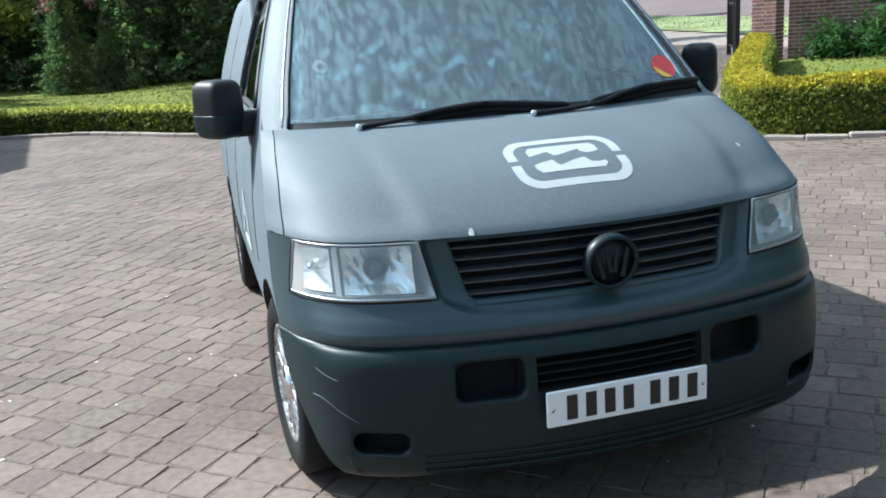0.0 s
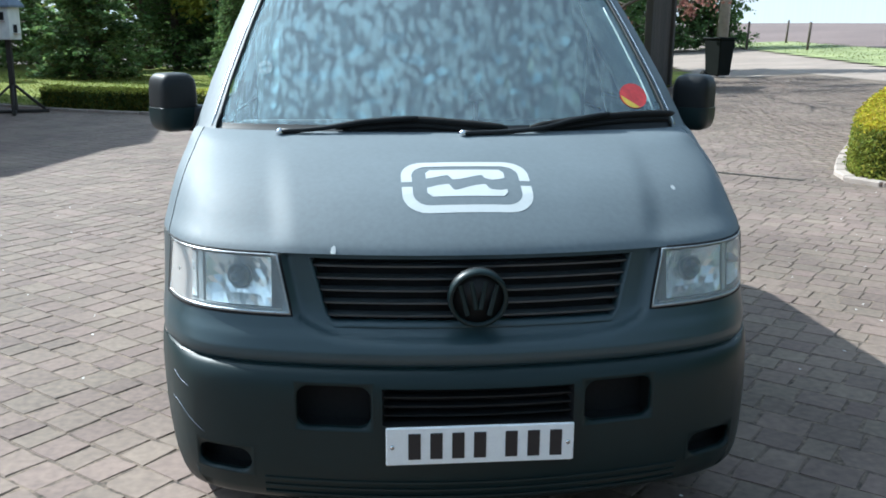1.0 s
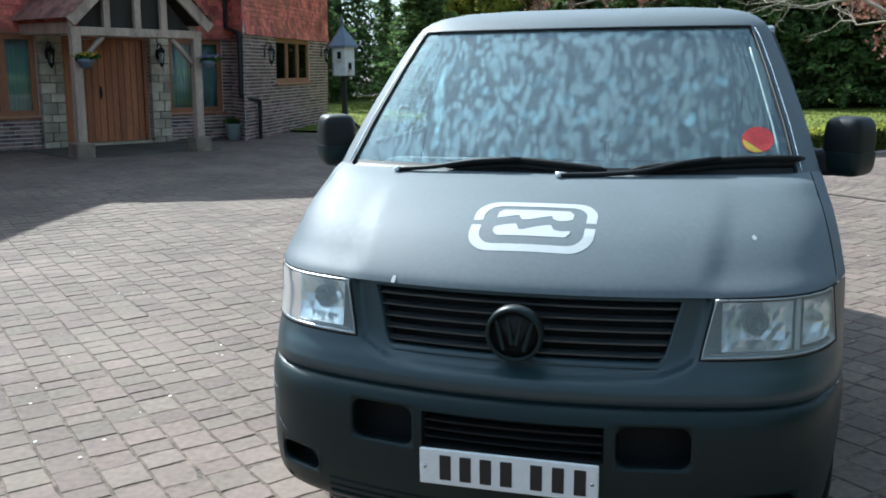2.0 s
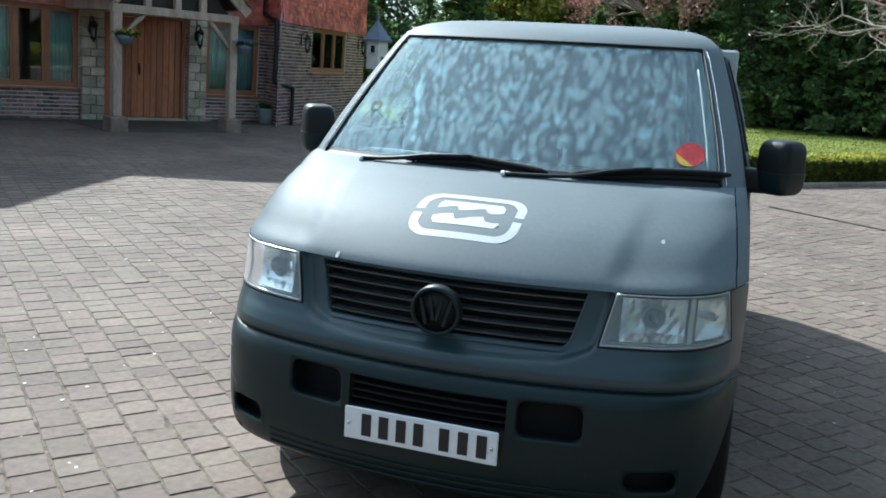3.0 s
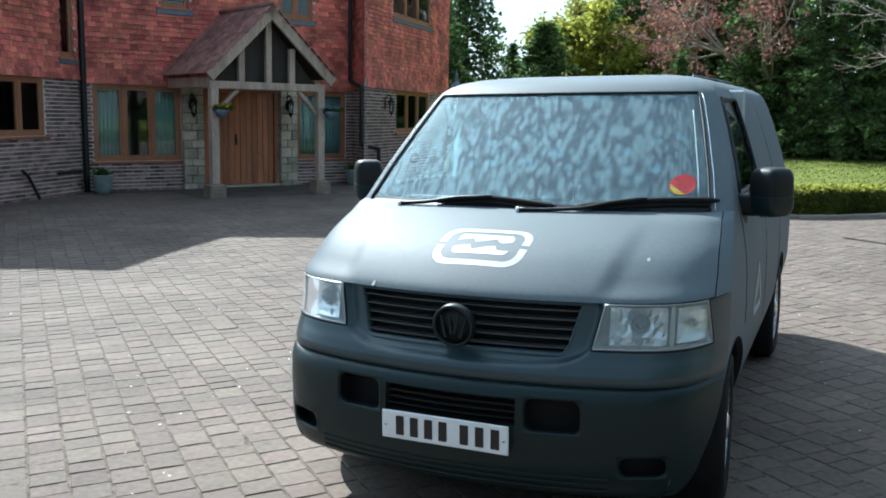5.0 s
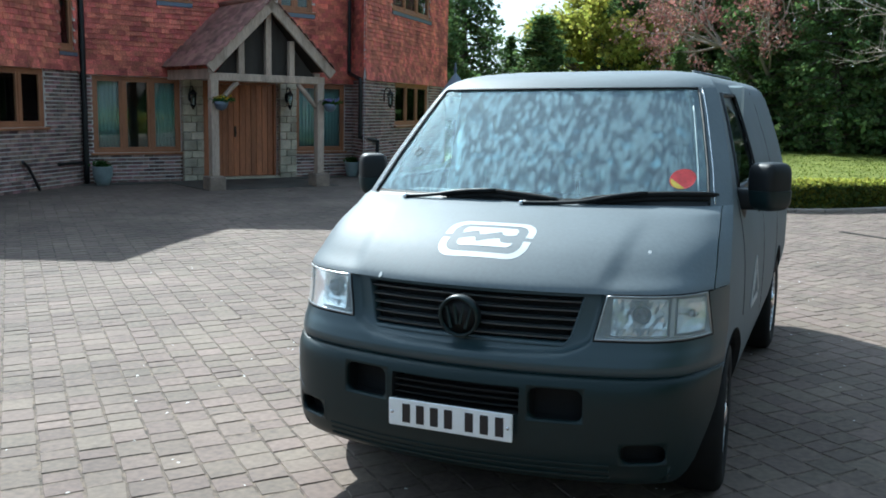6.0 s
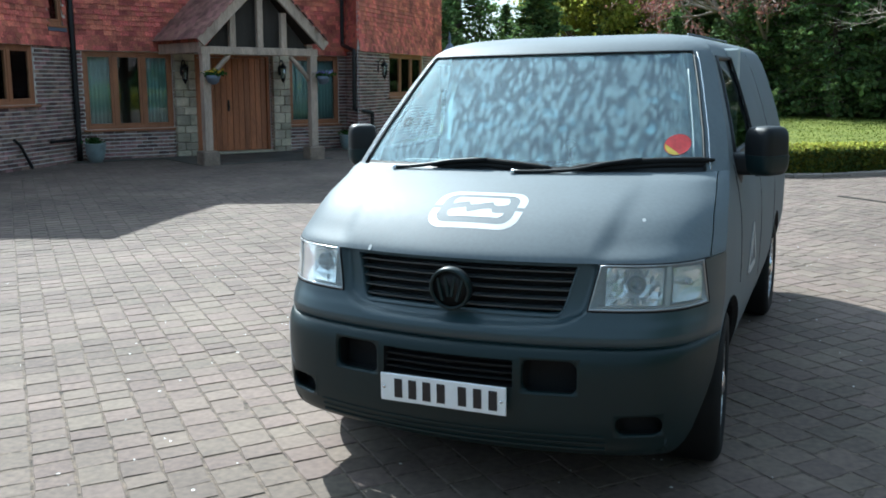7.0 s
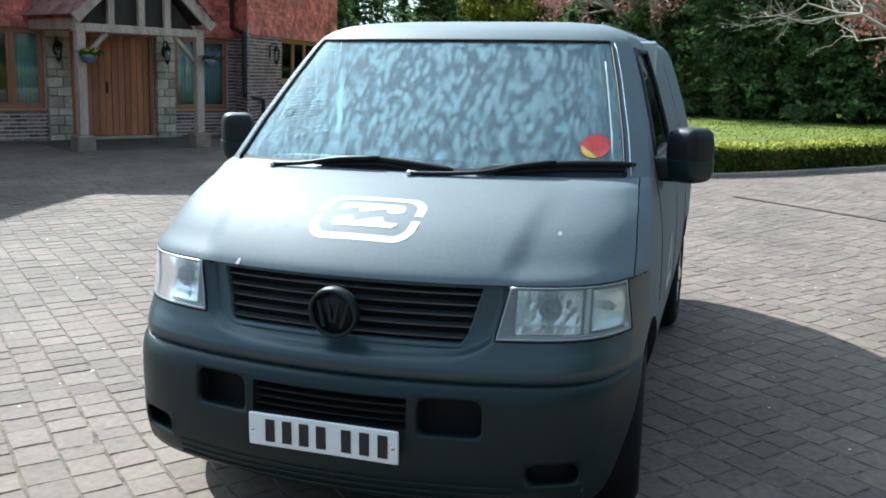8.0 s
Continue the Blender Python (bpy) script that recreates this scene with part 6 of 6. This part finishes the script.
broadleaf("copper_tree", 42, 9.6, 5.4, PINKLEAF, "copper-budded tree with fine bare twigs", (-1.9, 34.0), 9000, 0.085, 0.9, PALEBARK, stem=0.3)
broadleaf("copper_tree", 43, 6.5, 3.8, PINKLEAF, "copper-budded tree by the gate", (6.6, 23.5), 5200, 0.09, 0.9)
broadleaf("bare_tree", 44, 5.6, 4.8, PALEBARK, "pale bare tree with drooping twigs", (5.7, 19.4), 500, 0.05, 0.5, PALEBARK, 0.42, (-1.4, -0.2))

# dovecote
dove = thing("dovecote", "white hexagonal dovecote on a dark braced post", "dovecote", Matrix.Translation((-7.05, 16.35, land(-7.05, 16.35))))
box("post", (-0.05, -0.05, 0.0), (0.05, 0.05, 1.42), FENCEWOOD, dove, bevel=0.01)
for k in range(4):
    a = math.pi / 2 * k + 0.3
    tube("foot", [(0, 0, 0.04), (0.62 * math.cos(a), 0.62 * math.sin(a), 0.04)], 0.045, FENCEWOOD, dove, n=4)
    tube("brace", [(0.04 * math.cos(a), 0.04 * math.sin(a), 0.55), (0.55 * math.cos(a), 0.55 * math.sin(a), 0.07)], 0.032, FENCEWOOD, dove, n=4)
house_ = lathe("box", [(0.25, 1.42), (0.26, 1.44), (0.26, 2.05), (0.24, 2.06)], WHITEWOOD, dove, "white painted walls", n=6)
house_.data.polygons.foreach_set("use_smooth", [False] * len(house_.data.polygons))
r_ = lathe("roof", [(0.36, 2.02), (0.36, 2.06), (0.03, 2.46), (0.03, 2.52)], LEAD, dove, "blue-grey pointed roof", n=6)
r_.data.polygons.foreach_set("use_smooth", [False] * len(r_.data.polygons))
lathe("finial", [(0.02, 2.5), (0.04, 2.56), (0.015, 2.66), (0.002, 2.72)], LEAD, dove, n=10)
for k in range(6):
    a = math.pi / 3 * (k + 0.5)
    z = 1.55 if k % 2 else 1.78
    m = Matrix.Rotation(a, 4, "Z") @ Matrix.Translation((0.2255, 0, z))
    box("hole", (-0.004, -0.045, 0), (0.004, 0.045, 0.15), VOID, dove, m=m, bevel=0.0)
    box("perch", (0.0, -0.06, -0.03), (0.10, 0.06, -0.015), OAK, dove, m=m)

# gateway
bin_ = thing("wheelie_bin", "dark green plastic wheelie bin beside the drive", "bin", pose(10.45, 24.5, land(10.45, 24.5), 0, 0, 20))
bm = bmesh.new()
bm_box(bm, (-0.29, -0.36, 0.06), (0.29, 0.36, 1.10), 0.03)
for v in bm.verts:
    k = 0.78 + 0.22 * v.co.z / 1.1
    v.co.x *= k
    v.co.y *= k
part("body", bm, BINPLASTIC, bin_)
box("lid", (-0.32, -0.40, 1.10), (0.32, 0.42, 1.17), BINPLASTIC, bin_, bevel=0.025)
tube("handle", [(-0.27, 0.44, 1.08), (0.27, 0.44, 1.08)], 0.02, BINPLASTIC, bin_)
for s in (-1, 1):
    lathe("wheel", [(0.001, -0.03), (0.1, -0.03), (0.1, 0.03), (0.001, 0.03)], RUBBER, bin_, n=18, m=pose(s * 0.27, 0.32, 0.10, 0, 90, 0))
pole = tube("telegraph_pole", [(11.5, 27.0, 0.2), (11.58, 27.0, 4), (11.66, 27.0, 8)], [0.19, 0.17, 0.14], PALEBARK, None, "weathered grey wooden pole beside the lane", 12, category="pole")
for x, y, h in ((20.4, 38.8, 1.3), (24.7, 50.0, 1.3), (19.6, 43.7, 1.4)):
    tube("fence_post", [(x, y, land(x, y)), (x + 0.06, y, land(x, y) + h)], 0.06, BARK, None, "leaning weathered fence post on the verge", 7, category="fence post", group="verge posts")

gate = thing("timber_gate", "tall dark boarded gate standing open", "gate")
ga, gb = Vector((6.9, 20.2, 0)), Vector((7.9, 21.6, 0))
gd = (gb - ga).normalized()
gm = Matrix.Translation((ga.x, ga.y, land(ga.x, ga.y))) @ Matrix.Rotation(math.atan2(gd.y, gd.x), 4, "Z")
gl = (gb - ga).length
for k in range(14):
    a = gl * k / 14
    box("board", (a + 0.004, -0.012, 0.08), (a + gl / 14 - 0.004, 0.012, 2.25 + 0.25 * math.sin(math.pi * k / 26)), FENCEWOOD, gate, m=gm)
for z in (0.3, 1.2, 2.0):
    box("rail", (0, 0.013, z), (gl, 0.06, z + 0.12), FENCEWOOD, gate, m=gm)
for a in (-0.1, gl + 0.02):
    box("gate_post", (a, -0.09, 0), (a + 0.18, 0.09, 2.6), FENCEWOOD, gate, m=gm, bevel=0.015)

PX, PY = 10.6, 14.3
RED_ME = unit_box("brick", BR_L, BR_D, BR_H, REDBRICK, 0.004)
pillar = thing("gate_pillar", "square red brick gate pillar", "pillar", pose(PX, PY, land(PX, PY), 0, 0, 35))
box("core", (-0.24, -0.24, -0.2), (0.24, 0.24, 2.3), MORTAR, pillar)
for k in range(30):
    for s in range(4):
        for j in range(2):
            o = new("brick", RED_ME)
            o.parent = pillar
            off = -0.243 + j * 0.225 + (0.055 if k % 2 else 0)
            o.matrix_parent_inverse = Matrix.Identity(4)
            o.matrix_basis = Matrix.Rotation(math.pi / 2 * s, 4, "Z") @ pose(off if off + BR_L < 0.30 else 0.08, -0.25, k * 0.075)
box("cap", (-0.30, -0.30, 2.3), (0.30, 0.30, 2.4), STONE, pillar, bevel=0.02)
box("letter_plate", (-0.05, -0.275, 1.25), (0.09, -0.252, 1.45), WHITEWOOD, pillar)
gate2 = thing("iron_gate", "black iron gate standing open at the lane", "gate", pose(10.55, 15.3, land(10.5, 15.3), 0, 0, 62))
for x in (0.0, 0.42, 1.9):
    box("stile", (x - 0.05, -0.05, 0.0), (x + 0.05, 0.05, 2.5), IRON, gate2, bevel=0.008)
for z in (0.25, 1.2, 2.2):
    box("rail", (0.05, -0.02, z), (1.85, 0.02, z + 0.05), IRON, gate2)
for k in range(11):
    tube("bar", [(0.55 + 0.125 * k, 0, 0.25), (0.55 + 0.125 * k, 0, 2.3)], 0.012, IRON, gate2, n=6)

# border wall and shrubs behind the small lawn
WB = Matrix.Translation((11.2, 13.6, 0)) @ Matrix.Rotation(radians(-38), 4, "Z")
walling("garden_wall", Matrix.Translation((0, 0, 0.25)) @ WB, -0.5, 9.0, 2.4, 2.4, [], "old red-brown brick garden wall behind the border", 200, brick=REDBRICK)
rng = np.random.default_rng(77)
cs = []
for i in range(110):
    p = WB @ Vector((rng.uniform(0.2, 8.8), rng.uniform(-1.5, -0.3), 0))
    hh = rng.uniform(0.3, 0.9)
    c = rng.normal(size=(170, 3)) * (0.2, 0.2, hh * 0.3) + (p.x, p.y, land(p.x, p.y) + hh * 0.55)
    c[:, 2] = np.maximum(c[:, 2], land(p.x, p.y) + 0.06)
    cs.append(c)
v, f = leaf_cards(rng, np.concatenate(cs), 0.055, long=4.5)
tagged(new("border_plants", cards_mesh("border_plants", v, f, SHRUB)), "green spring bulbs and shrubs in the border", "plants", kind="stuff")
c = np.concatenate(cs)[::400] + (0, 0, 0.18)
v, f = leaf_cards(rng, c, 0.07, long=1.0)
tagged(new("border_flowers", cards_mesh("border_flowers", v, f, WHITEWOOD)), "scattered white spring flowers", "flowers", kind="stuff")


# ---- setts ----
COURSE, SA = 0.172, radians(130.5)
sd = Vector((math.sin(SA), math.cos(SA), 0))
sn = Vector((-sd.y, sd.x, 0))
paving = thing("paving", "weathered buff-grey concrete setts in staggered courses", "paving", kind="structure")
SETT_W = (0.13, 0.155, 0.172, 0.205)


def sett_verts(w, rj):
    """A worn block: eight-sided uneven outline, rounded over at the edge."""
    a, b, c = w / 2 - 0.0016, COURSE / 2 - 0.002, 0.004
    low = []
    for sx, sy in ((-1, -1), (0, -1), (1, -1), (1, 0), (1, 1), (0, 1), (-1, 1), (-1, 0)):
        jx, jy = rj.uniform(-0.0065, 0.0016), rj.uniform(-0.0065, 0.0016)
        low.append(((a + jx) * sx + (0 if sx else rj.uniform(-0.012, 0.012)), (b + jy) * sy + (0 if sy else rj.uniform(-0.012, 0.012))))
    top = []
    for x, y in low:
        k = 1 - c * rj.uniform(0.6, 1.7) / max(abs(x), abs(y))
        top.append((x * k, y * k))
    return [(x, y, -0.03) for x, y in low] + [(x, y, -0.005) for x, y in low] + [(x, y, rj.uniform(-0.0012, 0.0004)) for x, y in top]


SETT_F = [(16, 17, 18, 19, 20, 21, 22, 23)] + [(8 + k, 8 + (k + 1) % 8, 16 + (k + 1) % 8, 16 + k) for k in range(8)] + [(k, (k + 1) % 8, 8 + (k + 1) % 8, 8 + k) for k in range(8)]
rs = random.Random(9)
sett_me = {(w, i): mesh_of("sett", sett_verts(w, rs), SETT_F, SETT) for w in SETT_W for i in range(6)}
verts, faces, made = [], [], 0
rot = math.degrees(math.atan2(sd.y, sd.x))
for k in range(-130, 150):
    t = -24 - rs.random() * 0.2
    while t < 26:
        w = rs.choice(SETT_W)
        c = sn * (k * COURSE) + sd * (t + w / 2)
        t += w
        x, y = c.x, c.y
        if not (-16 < x < 12.5 and -8.5 < y < 23):
            continue
        if inside_poly(x, y, LAWN_A) or inside_poly(x, y, LAWN_B) or (x > 9 and y < 12):
            continue
        q = HOUSE.inverted() @ Vector((x, y, 0))
        if (q.x + 0.097) * 0.883 - (q.y - 0.158) * 0.469 < -0.1 and q.x < 1.2 - 0.1 * q.y:
            continue
        m = pose(x, y, land(x, y) + rs.uniform(-0.002, 0.002), rs.uniform(-0.6, 0.6), rs.uniform(-0.6, 0.6), rot + rs.uniform(-2.0, 2.0))
        if made < 300 and -2.9 < x < -1.05 and -1.2 < y < 4:
            o = new("sett", sett_me[w, rs.randrange(6)])
            o.parent = paving
            o.matrix_world = m
            made += 1
        else:
            n = len(verts)
            verts += [m @ Vector(v_) for v_ in sett_verts(w, rs)]
            faces += [tuple(n + i for i in f_) for f_ in (SETT_F if x * x + y * y < 30 else SETT_F[:9])]
raw("laid_setts", verts, faces, SETT, paving, kind="stuff")

# fallen petals and grit on the paving
rng = np.random.default_rng(99)
n = 700
c = np.stack([rng.uniform(-6, 6, n), rng.uniform(-3.5, 9, n), np.full(n, 0.004)], 1)
c = np.array([q for q in c if not inside_poly(q[0], q[1], LAWN_B)])
v, f = leaf_cards(rng, c, 0.014, flat=0.95, long=1.3)
v[:, 2] = 0.003 + np.abs(v[:, 2] - 0.004) * 0.3
tagged(new("fallen_petals", cards_mesh("fallen_petals", v, f, WHITEWOOD)), "small pale fallen petals on the setts", "petals", kind="stuff")
